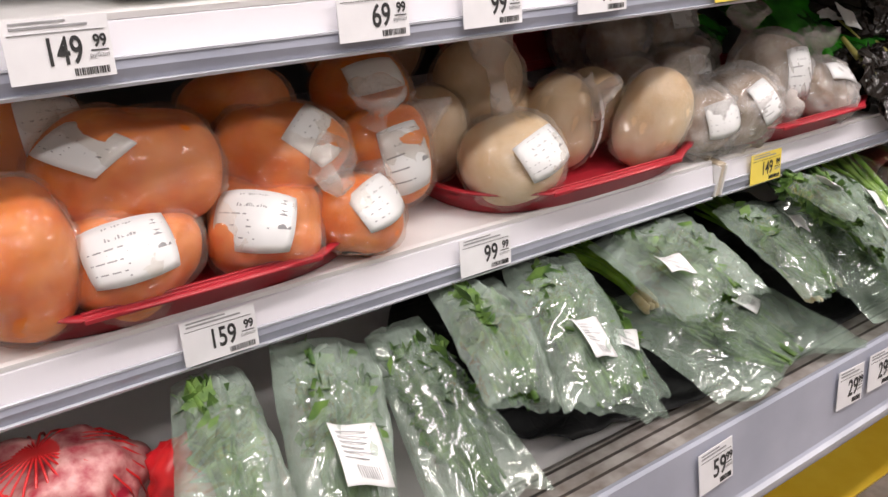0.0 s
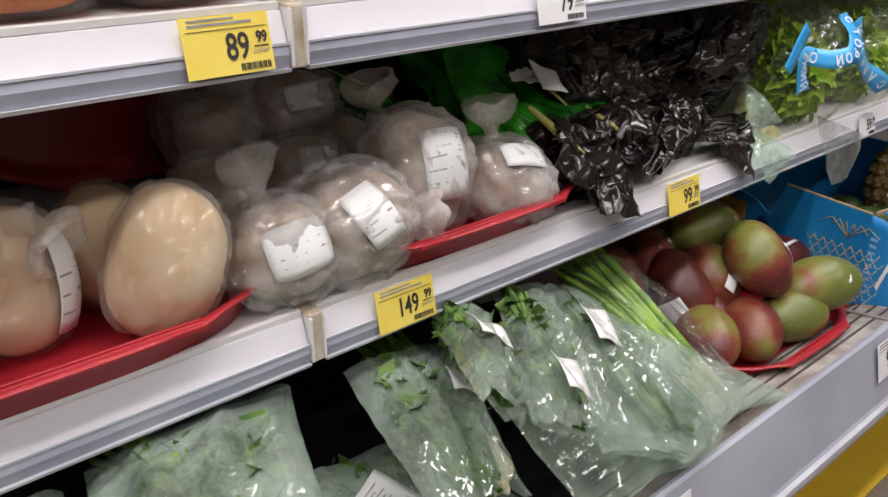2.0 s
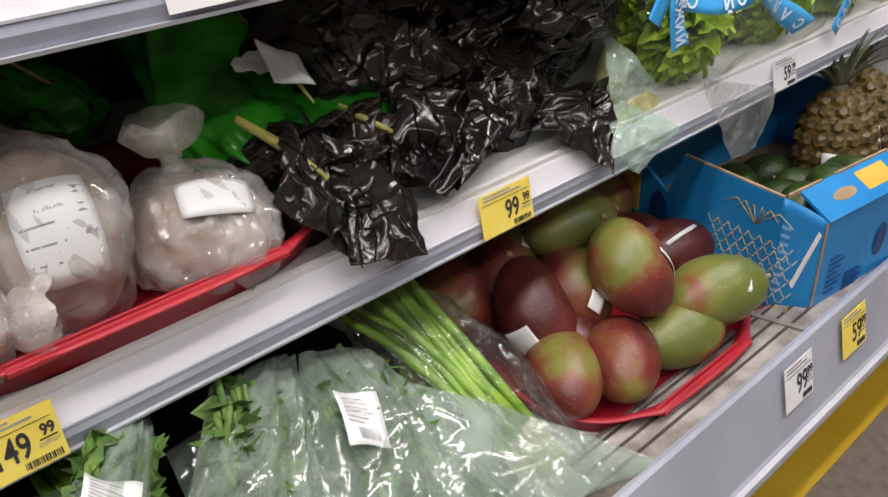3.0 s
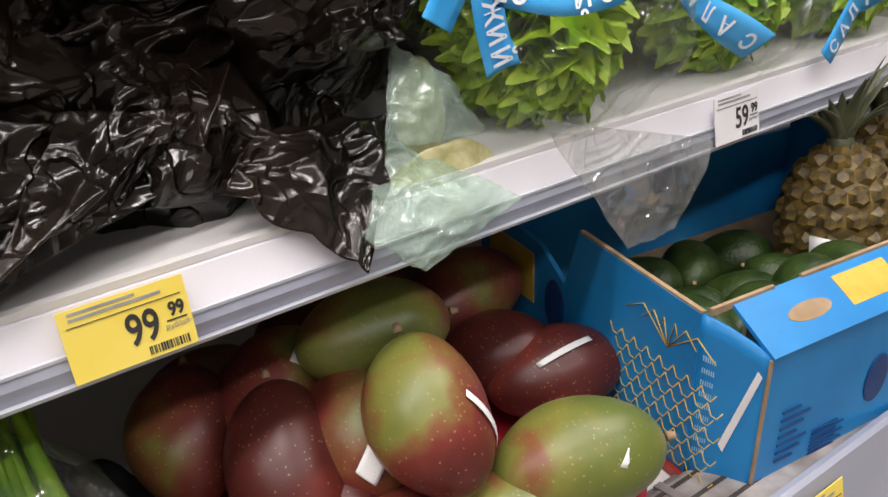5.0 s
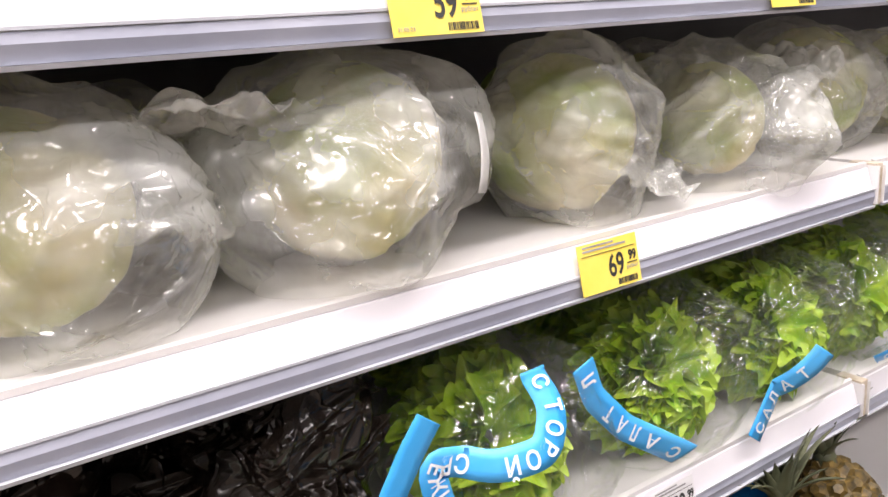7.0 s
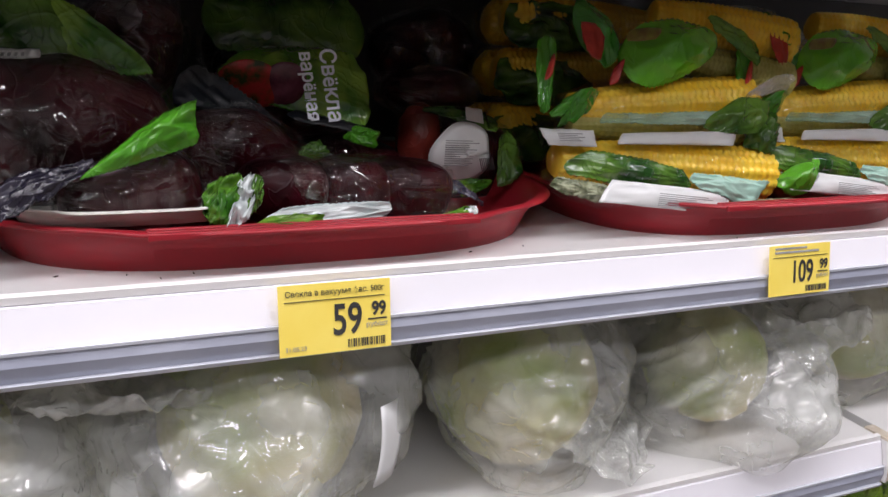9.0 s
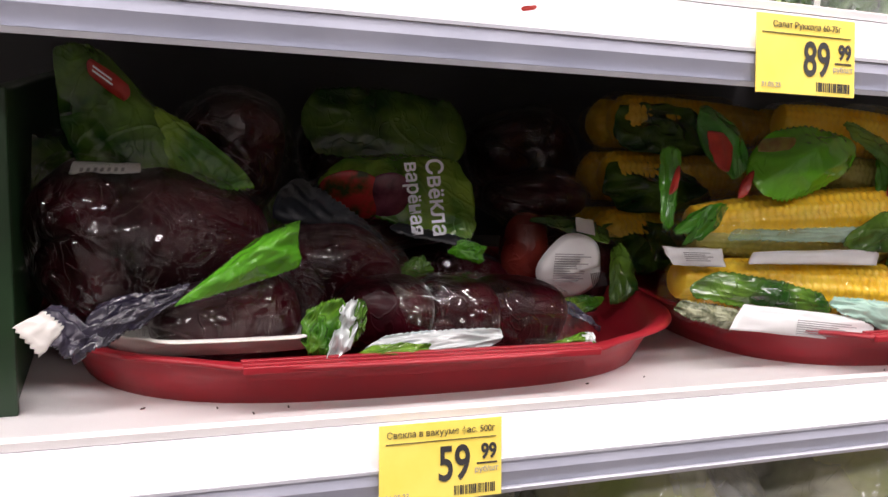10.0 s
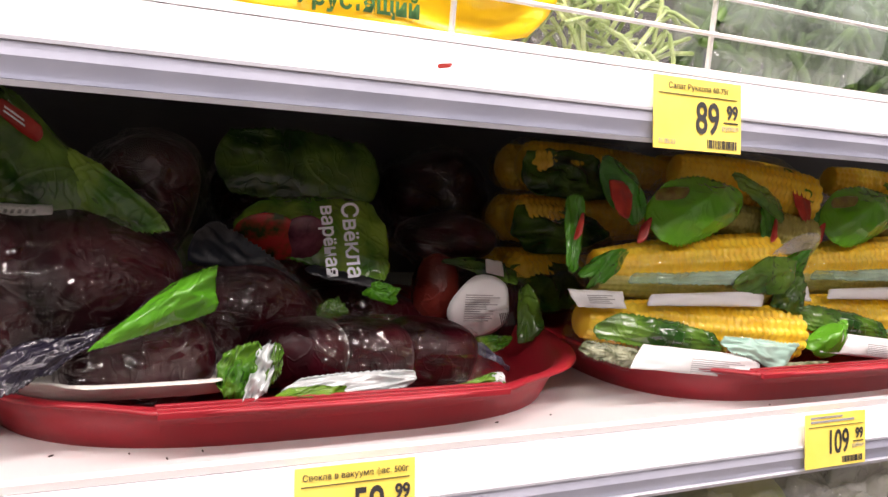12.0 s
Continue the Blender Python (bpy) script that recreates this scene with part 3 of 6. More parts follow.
for lx in (-0.6, 1.4, 3.4):
    for ly in (-0.8, -2.3):
        lamp = thing("ceiling_lamp", pose(lx, ly, 3.12), "white linear ceiling lamp, switched on", "lamp", "ceiling lamps")
        part("housing", box(-0.8, 0.8, -0.14, 0.14, -0.015, 0.0, 0.004), "wire", lamp)
        part("diffuser", box(-0.76, 0.76, -0.11, 0.11, -0.022, -0.016, 0.002), "glow", lamp)

# ---- the refrigerated case ----
case = thing("refrigerated_display_case", pose(1.7, 0.3, 0), "open white multideck cooler with five loaded decks", "refrigerated case")
CM = Matrix.Translation((-1.7, -0.3, 0))


def case_part(name, bm, material, parent=case, label="", smooth=False):
    bmesh.ops.transform(bm, matrix=CM, verts=bm.verts)
    return part(name, bm, material, parent, label, smooth)


EDGE = (0.636, 0.891, 1.104, 1.343)
DECK = [e + 0.046 for e in EDGE]
S2, S3, S4, S5 = DECK
D1 = 0.40
BAYS = ((X0, 1.296), (1.312, 2.690), (2.706, X1))
case_part("back_panel", box(X0, X1, 0.50, 0.56, 0.1, 2.0), "back", label="inner back panel, near-black colour standing in for the case's inner shade")
case_part("canopy", box(X0, X1, -0.02, 0.56, 2.0, 2.2, 0.01), "shelf")
case_part("canopy_fascia", box(X0, X1, -0.06, -0.025, 1.95, 2.2, 0.01), "shelf")
case_part("kick_panel", box(X0, X1, 0.02, 0.5, 0.0, 0.28), "kick", label="dark recessed kick panel")
case_part("end_panel", box(X0 - 0.04, X0 - 0.001, -0.2, 0.56, 0.0, 2.2, 0.005), "shelf")
case_part("end_panel", box(X1 + 0.001, X1 + 0.04, -0.2, 0.56, 0.0, 2.2, 0.005), "shelf")
for e in EDGE:
    for a, b in BAYS:
        board = case_part("shelf", extrude_x([(0.013, e + 0.012), (0.5, e + 0.012), (0.5, e + 0.046), (0.018, e + 0.046), (0.012, e + 0.044), (0.011, e + 0.036)], a, b), "shelf", label="white painted steel shelf")
        for nm, pts, mt in (("price_rail", [(0.0, e + 0.0185), (0.003, e + 0.0185), (0.0105, e + 0.043), (0.0075, e + 0.0425)], "rail"),
                            ("rail_strip", [(-0.0005, e + 0.002), (0.0035, e + 0.002), (0.0035, e + 0.018), (-0.0015, e + 0.018), (-0.003, e + 0.012)], "strip"),
                            ("rail_edge", [(-0.003, e - 0.001), (0.006, e - 0.001), (0.006, e + 0.0018), (-0.004, e + 0.0018)], "edge"),
                            ("rail_edge", [(0.0, e + 0.0186), (-0.0025, e + 0.0186), (-0.0025, e + 0.0205), (-0.0002, e + 0.0205)], "edge")):
            case_part(nm, extrude_x(pts, a, b), mt, board)
        case_part("shelf_lip", extrude_x([(0.009, e + 0.0435), (0.013, e + 0.0435), (0.013, e + 0.049), (0.009, e + 0.048)], a, b), "shelf", board)
    for jx in (1.304, 2.698):
        cap = case_part("joint_cap", box(jx - 0.007, jx + 0.007, -0.002, 0.03, e + 0.001, e + 0.0475, 0.002), "stain", label="yellowed joint cap between shelf bays")
        for s in (-0.0072, 0.0052):
            case_part("clip", box(jx + s, jx + s + 0.002, -0.005, 0.012, e + 0.003, e + 0.045, 0.0006), "shelf", cap)
# bottom deck with its grooved lip and price rail
case_part("bottom_deck", box(X0, X1, -0.088, 0.5, D1 - 0.03, D1, 0.002), "shelf", label="white bottom deck")
lip = case_part("deck_lip", extrude_x([(-0.165, 0.385), (-0.09, 0.385), (-0.09, 0.408), (-0.1, 0.416), (-0.165, 0.425)], X0, X1), "lip", label="grey grooved deck lip, stained")
for y, z in ((-0.105, 0.4166), (-0.124, 0.4192), (-0.143, 0.4218)):
    case_part("groove", extrude_x([(y - 0.002, z - 0.002), (y + 0.002, z - 0.003), (y + 0.002, z + 0.0004), (y - 0.002, z + 0.0011)], X0, X1), "gasket", lip)
low = case_part("bottom_price_rail", extrude_x([(-0.166, 0.385), (-0.166, 0.433), (-0.172, 0.436), (-0.176, 0.433), (-0.2, 0.335), (-0.205, 0.328), (-0.205, 0.305), (-0.195, 0.30), (-0.166, 0.33)], X0, X1), "lowrail", label="grey sloped bottom price rail")
case_part("rail_edge", extrude_x([(-0.2055, 0.318), (-0.2085, 0.318), (-0.2085, 0.328), (-0.2035, 0.332)], X0, X1), "edge", low)
case_part("tub", box(X0, X1, -0.16, 0.5, 0.28, 0.369), "kick", label="dark lower tub of the cooler")
for jx in (1.304, 2.19):
    case_part("joint_cap", extrude_x([(-0.166, 0.42), (-0.094, 0.41), (-0.094, 0.4165), (-0.166, 0.4285)], jx - 0.004, jx + 0.004), "lip", label="stained lip joint")


# ---- price tags ----
def price_tag(x, y, z, tilt, price, cents, colour, w=0.07, h=0.05, title="", group="shelf price tags", roll=0.0):
    t = thing("price_tag", pose(x, y, z, 90 - tilt, 0, 0) @ pose(0, 0, 0, 0, 0, roll), f"{colour} paper price tag reading {price} clipped on the shelf rail", "price tag", group)
    part("paper", box(-w / 2, w / 2, -h / 2, h / 2, 0, 0.0008), "tag_" + colour, t, smooth=False)
    lettering("price", price, h * 0.62, "ink", t, pose(w * (0.1 if len(price) < 3 else 0.03), -h * 0.06, 0.0012), 0.72 if len(price) < 3 else 0.66, h * 0.0105)
    lettering("cents", cents, h * 0.27, "ink", t, pose(w * 0.39, h * 0.07, 0.0012), 0.8, h * 0.009)
    bm = box(w * 0.29, w * 0.46, -h * 0.08, -h * 0.06, 0.0009, 0.0013)
    box(-w * 0.45, w * 0.45, h * 0.26, h * 0.268, 0.0009, 0.0013, bm=bm)
    part("rule", bm, "ink", t, smooth=False)
    bm = bmesh.new()
    rnd = random.Random(int(x * 1000))
    u = 0.1
    while u < 0.44:
        bw = rnd.choice((0.006, 0.01, 0.016))
        box(w * u, w * (u + bw), -h * 0.45, -h * 0.33, 0.0009, 0.0012, bm=bm)
        u += bw + rnd.choice((0.006, 0.012))
    part("barcode", bm, "ink", t, smooth=False)
    lettering("unit", "руб/шт", h * 0.1, "ink_grey", t, pose(w * 0.37, -h * 0.15, 0.0012))
    if title:
        lettering("title", title, h * 0.115, "ink", t, pose(0, h * 0.37, 0.0012), 0.95)
        lettering("date", "31.05.23", h * 0.09, "ink_grey", t, pose(-w * 0.36, -h * 0.4, 0.0012))
    else:
        bm = box(-w * 0.42, w * 0.3, h * 0.34, h * 0.38, 0.0009, 0.0012)
        box(-w * 0.42, w * 0.1, h * 0.42, h * 0.455, 0.0009, 0.0012, bm=bm)
        part("small_print", bm, "ink_grey", t, smooth=False)
    return t


def shelf_tag(k, x, price, colour, w=0.067, h=0.041, dz=-0.002, title="", roll=0.0):
    e = EDGE[k]
    return price_tag(x + w / 2, -0.0035, e + 0.0265 + dz, 11, price, "99", colour, w, h, title, roll=roll)


for k, x, price, colour, dz in ((0, 0.59, "159", "white", 0.0), (0, 0.882, "99", "white", 0.0), (0, 1.367, "149", "yellow", -0.002), (0, 1.815, "99", "yellow", -0.002),
                                (1, 0.50, "149", "white", 0.004), (1, 0.742, "69", "white", 0.005), (1, 0.866, "99", "white", 0.004), (1, 1.004, "99", "white", 0.004),
                                (1, 1.213, "89", "yellow", -0.002), (1, 1.56, "79", "white", 0.0), (1, 2.247, "69", "yellow", -0.002),
                                (2, 1.79, "99", "yellow", -0.002), (2, 2.484, "109", "yellow", -0.002)):
    shelf_tag(k, x, price, colour, dz=dz)
shelf_tag(0, 2.334, "59", "white", w=0.058, h=0.04)
shelf_tag(2, 2.088, "59", "yellow", w=0.072, h=0.044, dz=-0.003, title="Свекла в вакууме фас. 500г")
shelf_tag(3, 2.297, "89", "yellow", w=0.072, h=0.045, dz=-0.008, title="Салат Руккола 60-75г")
for x, price, colour, roll in ((1.11, "59", "white", 3), (1.398, "29", "white", -3), (1.475, "29", "white", -2), (1.58, "59", "white", 2), (2.10, "99", "white", 0.0), (2.238, "59", "yellow", -0.002), (2.437, "99", "white", 0.0)):
    price_tag(x + 0.032, -0.1895, 0.398, 13, price, "99", colour, 0.062, 0.056, group="bottom rail price tags", roll=roll)


# ---- trays ----
def tray_bm(a, b, hgt=0.028, n=72):
    """An oblong serving tray with round corners, a flared rim and a straight grip along each long side."""
    bm = bmesh.new()

    def ring(s, z, grip=0.0):
        out = []
        for i in range(n):
            t = 2 * math.pi * i / n
            c, d = math.cos(t), math.sin(t)
            x = math.copysign(abs(c) ** 0.62, c) * a * s
            y = math.copysign(abs(d) ** 0.62, d) * b * s
            if grip and abs(x) < a * 0.62:
                k = min(1.0, (a * 0.62 - abs(x)) / (a * 0.1))
                y += math.copysign(grip * k, y)
            out.append(bm.verts.new((x, y, z)))
        return out
    prof = [(0.86, 0.0, 0), (0.9, 0.0, 0), (0.93, hgt * 0.55, 0), (0.955, hgt * 0.86, 0.004), (1.0, hgt, 0.008), (1.01, hgt * 1.04, 0.008), (1.005, hgt * 1.1, 0.007),
            (0.97, hgt * 1.08, 0.005), (0.94, hgt * 0.95, 0.002), (0.91, 0.005, 0), (0.86, 0.0035, 0)]
    rings = [ring(*p) for p in prof]
    for r, q in zip(rings, rings[1:]):
        for i in range(n):
            bm.faces.new((r[i], r[(i + 1) % n], q[(i + 1) % n], q[i]))
    bm.faces.new(rings[0][::-1])
    bm.faces.new(rings[-1])
    bmesh.ops.recalc_face_normals(bm, faces=bm.faces)
    return bm


def red_tray(x, y, z, a=0.205, b=0.15, rz=0.0, tilt=0.0, where="on the white shelf"):
    t = thing("serving_tray", pose(x, y, z, tilt, 0, rz), f"glossy red plastic serving tray {where}", "tray", "red trays")
    part("dish", tray_bm(a, b), "tray", t)
    bm = bmesh.new()
    for k in range(3):
        yy = -b * 0.985 - 0.009 + k * 0.0055
        box(-a * 0.5, a * 0.5, yy, yy + 0.0028, 0.0268, 0.0312, 0.0008, bm)
    part("grip_ribs", bm, "tray", t)
    return t


red_tray(0.62, 0.148, S2 + 0.002, where="under the bagged carrots")
red_tray(1.1, 0.143, S2 + 0.002, where="under the bagged beige roots")
red_tray(1.515, 0.148, S2 + 0.002, 0.2, where="under the grey vegetable bags")
red_tray(1.33, 0.455, S2 + 0.155, 0.2, 0.14, tilt=80, where="standing against the cooler's back")
red_tray(2.124, 0.172, S4, 0.213, where="under the vacuum-packed beetroots")
red_tray(2.545, 0.165, S4, where="under the packed corn cobs")
red_tray(2.03, 0.02, D1 + 0.003, 0.17, 0.15, where="under the mangoes")
t = thing("cardboard_sheet", pose(2.03, -0.02, D1 + 0.0005), "white cardboard sheet under the mango tray", "cardboard sheet")
part("board", box(-0.16, 0.188, -0.125, 0.12, 0, 0.002, 0.0006), "label", t)


# ---- bagged goods on the second deck ----
def neck(parent, material, base, tip, r0=0.012, r1=0.03, seed=0, name="knot"):
    """The gathered, fanned-out tail of a tied bag."""
    base, tip = Vector(base), Vector(tip)
    d = tip - base
    pts = [base + d * (k / 7) for k in range(8)]
    bm = tube(pts, [r0 * 1.3, r0 * 0.8, r0 * 0.55, r0 * 0.8, r0 + (r1 - r0) * 0.4, r0 + (r1 - r0) * 0.7, r1 * 0.95, r1 * 0.8], 28, caps=False)
    for v in bm.verts:
        v.co += Vector((noise.noise(v.co * 60 + Vector((seed, 0, 0))), noise.noise(v.co * 60 + Vector((0, seed, 5))), noise.noise(v.co * 60 + Vector((3, 0, seed))))) * 0.006
    return part(name, bm, material, parent, "gathered and tied film tail")


def filled_bag(name, x, y, z, r, content, cover, label, category, group, seed, rot=(0, 0, 0), sticker=None, tail=None, lumps=0.012, slack=1.0, fold=0.004, power=0.88):
    rx, ry, rz = r
    t = thing(name, pose(x, y, z, *rot), label, category, group)
    part("filling", blob(rx * 0.97, ry * 0.97, rz * 0.97, seed, lumps, 20, 0.0, 25, 4, power), content, t)
    part("film", blob(rx * slack, ry * slack, rz * slack, seed, lumps, 20, 0.0, 34, 5, power, facet=fold * 0.5, fs=34, pleat=(Vector(tail[0]).normalized() if tail else Vector((0.6, 0.3, 0.74)).normalized(), 3.2, fold * 0.45)), cover, t, "thin wrinkled plastic film")
    if sticker:
        az, el, w, h, spin = sticker
        add_label(t, (rx * slack, ry * slack, rz * slack), az, el, w, h, spin, 1.11, seed)
    if tail:
        neck(t, "film_tail", *tail, seed=seed)
    return t


CARROTS = "tightly filled film bag of orange carrots on a red tray"
for i, (x, y, z, rx, ry, rz, tilt, st, tl) in enumerate((
        (0.487, 0.05, 0.747, 0.05, 0.055, 0.066, 0, None, None),
        (0.568, 0.05, 0.732, 0.06, 0.055, 0.05, 8, (-25, 35, 0.07, 0.055, -12), None),
        (0.692, 0.047, 0.73, 0.053, 0.052, 0.047, -6, (-20, 30, 0.075, 0.06, 8), ((0.03, -0.0, 0.045), (0.07, -0.03, 0.06))),
        (0.78, 0.041, 0.723, 0.047, 0.046, 0.04, 10, (0, 42, 0.072, 0.05, -12), None),
        (0.589, 0.086, 0.79, 0.083, 0.06, 0.05, 0, (-45, 48, 0.06, 0.04, 20), None),
        (0.729, 0.079, 0.785, 0.059, 0.052, 0.04, 12, (5, 45, 0.07, 0.055, -25), ((0.03, -0.035, -0.02), (0.075, -0.06, -0.035))),
        (0.849, 0.093, 0.75, 0.052, 0.05, 0.055, -12, (20, 8, 0.052, 0.075, -8), ((-0.01, -0.04, 0.045), (-0.005, -0.055, 0.085))),
        (0.716, 0.154, 0.81, 0.052, 0.05, 0.035, 0, None, None),
        (0.855, 0.147, 0.8, 0.055, 0.05, 0.042, 0, (-10, 45, 0.055, 0.04, -10), ((0.03, -0.04, 0.0), (0.055, -0.065, -0.02))),
        (0.9, 0.28, 0.82, 0.058, 0.05, 0.045, 0, None, None),
        (0.528, 0.15, 0.805, 0.05, 0.05, 0.05, 0, (20, 30, 0.06, 0.05, 10), None),
        (0.62, 0.19, 0.735, 0.07, 0.06, 0.05, 0, None, None),
        (0.75, 0.18, 0.732, 0.06, 0.055, 0.045, 0, None, None))):
    filled_bag("carrot_bag", x, y, z, (rx, ry, rz), "carrot", "film_milky", CARROTS, "bagged carrots", "bags of carrots", 11 + i, (tilt * 0.5, tilt * 0.4, tilt * 2), st, tl)
ROOTS = "film bag of pale beige peeled roots on a red tray"
for i, (x, y, z, rx, ry, rz, rot, st, tl) in enumerate((
        (0.987, 0.051000000000000004, 0.734, 0.063, 0.056, 0.052, (0, 0, 0), (2, 28, 0.06, 0.05, -20), ((0.0, 0.02, 0.045), (-0.012, 0.05, 0.16))),
        (1.1, 0.095, 0.744, 0.046, 0.046, 0.062, (0, 0, 0), (38, 2, 0.026, 0.07, 6), ((0.01, -0.02, 0.05), (0.03, -0.05, 0.035))),
        (1.199, 0.04, 0.748, 0.045, 0.045, 0.067, (8, 12, 0), None, None),
        (1.018, 0.156, 0.79, 0.058, 0.05, 0.055, (0, 0, 0), None, None),
        (1.179, 0.123, 0.74, 0.04, 0.045, 0.055, (0, 0, 0), None, None),
        (0.94, 0.141, 0.74, 0.045, 0.05, 0.06, (0, 0, 0), None, None),
        (1.06, 0.15, 0.735, 0.05, 0.05, 0.05, (0, 0, 0), None, None),
        (0.975, 0.31, 0.8, 0.06, 0.05, 0.06, (0, 0, 0), None, None))):
    filled_bag("root_vegetable_bag", x, y, z, (rx, ry, rz), "beige", "film_root", ROOTS, "bagged roots", "bags of beige roots", 41 + i, rot, st, tl, lumps=0.005, slack=1.0, power=1.0)
GREY = "tied cloudy bag of greyish brown vegetables on a red tray"
for i, (x, y, z, rx, ry, rz, rot, st, tl) in enumerate((
        (1.376, 0.045000000000000005, 0.732, 0.057, 0.05, 0.05, (0, 0, 0), (-8, 28, 0.034, 0.06, -25), ((0.035, -0.01, -0.0), (0.08, -0.03, -0.005))),
        (1.302, 0.05, 0.726, 0.052, 0.046, 0.043, (0, 0, 0), (-5, 22, 0.055, 0.05, -6), ((-0.005, 0.01, 0.035), (-0.01, 0.03, 0.085))),
        (1.477, 0.074, 0.748, 0.051, 0.05, 0.067, (0, 0, 0), (-2, 22, 0.056, 0.06, 2), ((-0.02, 0.03, 0.055), (-0.035, 0.03, 0.1))),
        (1.578, 0.051, 0.725, 0.05, 0.045, 0.042, (0, 12, -10), (0, 55, 0.05, 0.03, 0), ((-0.015, 0.01, 0.035), (-0.03, 0.015, 0.085))),
        (1.406, 0.175, 0.745, 0.044, 0.042, 0.036, (0, 0, 0), (0, 30, 0.04, 0.03, 10), None),
        (1.44, 0.245, 0.79, 0.053, 0.045, 0.042, (0, 0, 0), (0, 30, 0.05, 0.03, 0), ((-0.04, -0.01, 0.01), (-0.085, -0.02, 0.02))),
        (1.364, 0.262, 0.77, 0.05, 0.045, 0.045, (0, 0, 0), None, ((0.0, -0.02, 0.03), (0.0, -0.03, 0.075))),
        (1.315, 0.185, 0.735, 0.045, 0.042, 0.04, (0, 0, 0), None, None),
        (1.485, 0.225, 0.735, 0.048, 0.042, 0.042, (0, 0, 0), None, None),
        (1.39, 0.36, 0.76, 0.05, 0.045, 0.06, (0, 0, 0), None, None))):
    filled_bag("vegetable_bag", x, y, z, (rx, ry, rz), "mush", "film_grey", GREY, "bagged vegetables", "tied cloudy bags", 61 + i, rot, st, tl, lumps=0.006, slack=1.05, fold=0.007)

def crease(q, amount, f, seed):
    """Flat facets meeting in sharp folds, as in crumpled film."""
    a = q * f + Vector((seed * 7.31, seed * 3.17, seed * 1.93))
    a += noise.noise_vector(a * 0.6) * 0.35
    return amount * (1.0 - 2.6 * abs(noise.noise(a)) + 0.4 * (1.0 - 2.6 * abs(noise.noise(a * 2.3 + Vector((4, 1, 8))))))


def crumpled_sheet(p00, p10, p01, p11, amount, f, seed, nu=60, nv=60, thick=0.0005, sag=0.0, square=False):
    p00, p10, p01, p11 = (Vector(p) for p in (p00, p10, p01, p11))
    n = (p10 - p00).cross(p01 - p00).normalized()

    def fn(u, v):
        u0, v0 = u, v
        u, v = 0.5 + (u - 0.5) * (0.8 + 0.2 * math.sin(math.pi * v)), 0.5 + (v - 0.5) * (0.84 + 0.16 * math.sin(math.pi * u))
        p = p00 * (1 - u) * (1 - v) + p10 * u * (1 - v) + p01 * (1 - u) * v + p11 * u * v
        q = Vector((u * 0.3 + seed, v * 0.3, seed * 0.7))
        k = 2.2 if square else 1.0
        if square:
            p = p00 * (1 - u0) * (1 - v0) + p10 * u0 * (1 - v0) + p01 * (1 - u0) * v0 + p11 * u0 * v0
        return p + n * (crease(q, amount / k, f, seed) + sag * math.sin(math.pi * u) * math.sin(math.pi * v)) + Vector((0.3, 0.1, 0.3)) * crease(q + Vector((3, 1, 2)), amount * 0.6 / k, f, seed + 3)
    return sheet(fn, nu, nv, thick)


# green leek packs and black bags
for i, (a, b, r) in enumerate((((1.730, 0.300, 0.821), (1.685, 0.070, 0.746), 0.08), ((1.77, 0.42, 0.84), (1.775, 0.2, 0.83), 0.05), ((1.52, 0.43, 0.80), (1.56, 0.24, 0.76), 0.05))):
    a, b = Vector(a), Vector(b)
    t = thing("green_vegetable_pack", Matrix.Translation((a + b) / 2), "long green printed film pack lying across the shelf", "vegetable pack", "green packs")
    m = (b - a).to_track_quat("Y", "Z").to_matrix()
    ln = (b - a).length / 2
    bm = blob(r * 1.1, ln * 1.08, r * 0.3, 80 + i, 0.014, 12, 0.0, 24, 6, 0.5, facet=0.006, fs=22, pleat=(Vector((0, 1, 0)), 2.6, 0.006))
    bmesh.ops.rotate(bm, cent=(0, 0, 0), matrix=m, verts=bm.verts)
    part("film", bm, "leek_pack", t)
    up = m @ Vector((0, 0, 1))
    bm = tube([(a + b) * -0.5 + a + (b - a) * s + up * (r * 0.55) + Vector((0.02 * s, 0, -0.012 * s * s)) for s in (0.35, 0.5, 0.65, 0.8, 0.92)], [0.0006, 0.0012, 0.0018, 0.002, 0.001], 8)
    part("pale_stalk", bm, "husk", t, "pale stalk along the pack")
    if i == 0:
        c = (b - a) * 0.12 + up * 0.043
        s = m @ Vector((1, 0, 0))
        f = (b - a).normalized()
        part("white_patch", crumpled_sheet(c - s * 0.03, c + s * 0.03 + f * 0.01, c - s * 0.022 + f * 0.05, c + s * 0.032 + f * 0.03, 0.004, 14, 3, 16, 16, 0.0006), "label", t, "white paper patch")


t = thing("green_vegetable_pack", Matrix.Translation((1.693, 0.120, 0.777)), "wide crumpled green printed film pack beside the black bags", "vegetable pack", "green packs")
o = Vector((1.693, 0.120, 0.777))
a, b, c, d = (Vector(q) - o for q in ((1.575, 0.100, 0.749), (1.728, 0.070, 0.732), (1.795, 0.200, 0.814), (1.647, 0.240, 0.839)))
part("film", crumpled_sheet(a, b, d, c, 0.014, 6, 31, 60, 50, 0.0006, 0.02, True), "leek_pack", t, "crumpled bright green film")
a, b, c, d = (Vector(q) - o for q in ((1.679, 0.120, 0.803), (1.711, 0.110, 0.795), (1.710, 0.130, 0.816), (1.683, 0.150, 0.831)))
part("white_patch", crumpled_sheet(a, b, d, c, 0.003, 6, 33, 16, 16, 0.0006, 0.006, True), "label", t, "white paper patch").location = (0, -0.03, 0.0)
part("pale_stalk", tube([Vector(q) - o for q in ((1.715, 0.055, 0.784), (1.731, 0.045, 0.770), (1.751, 0.035, 0.755))], [0.0015, 0.003, 0.002], 8), "husk", t, "pale stalk")
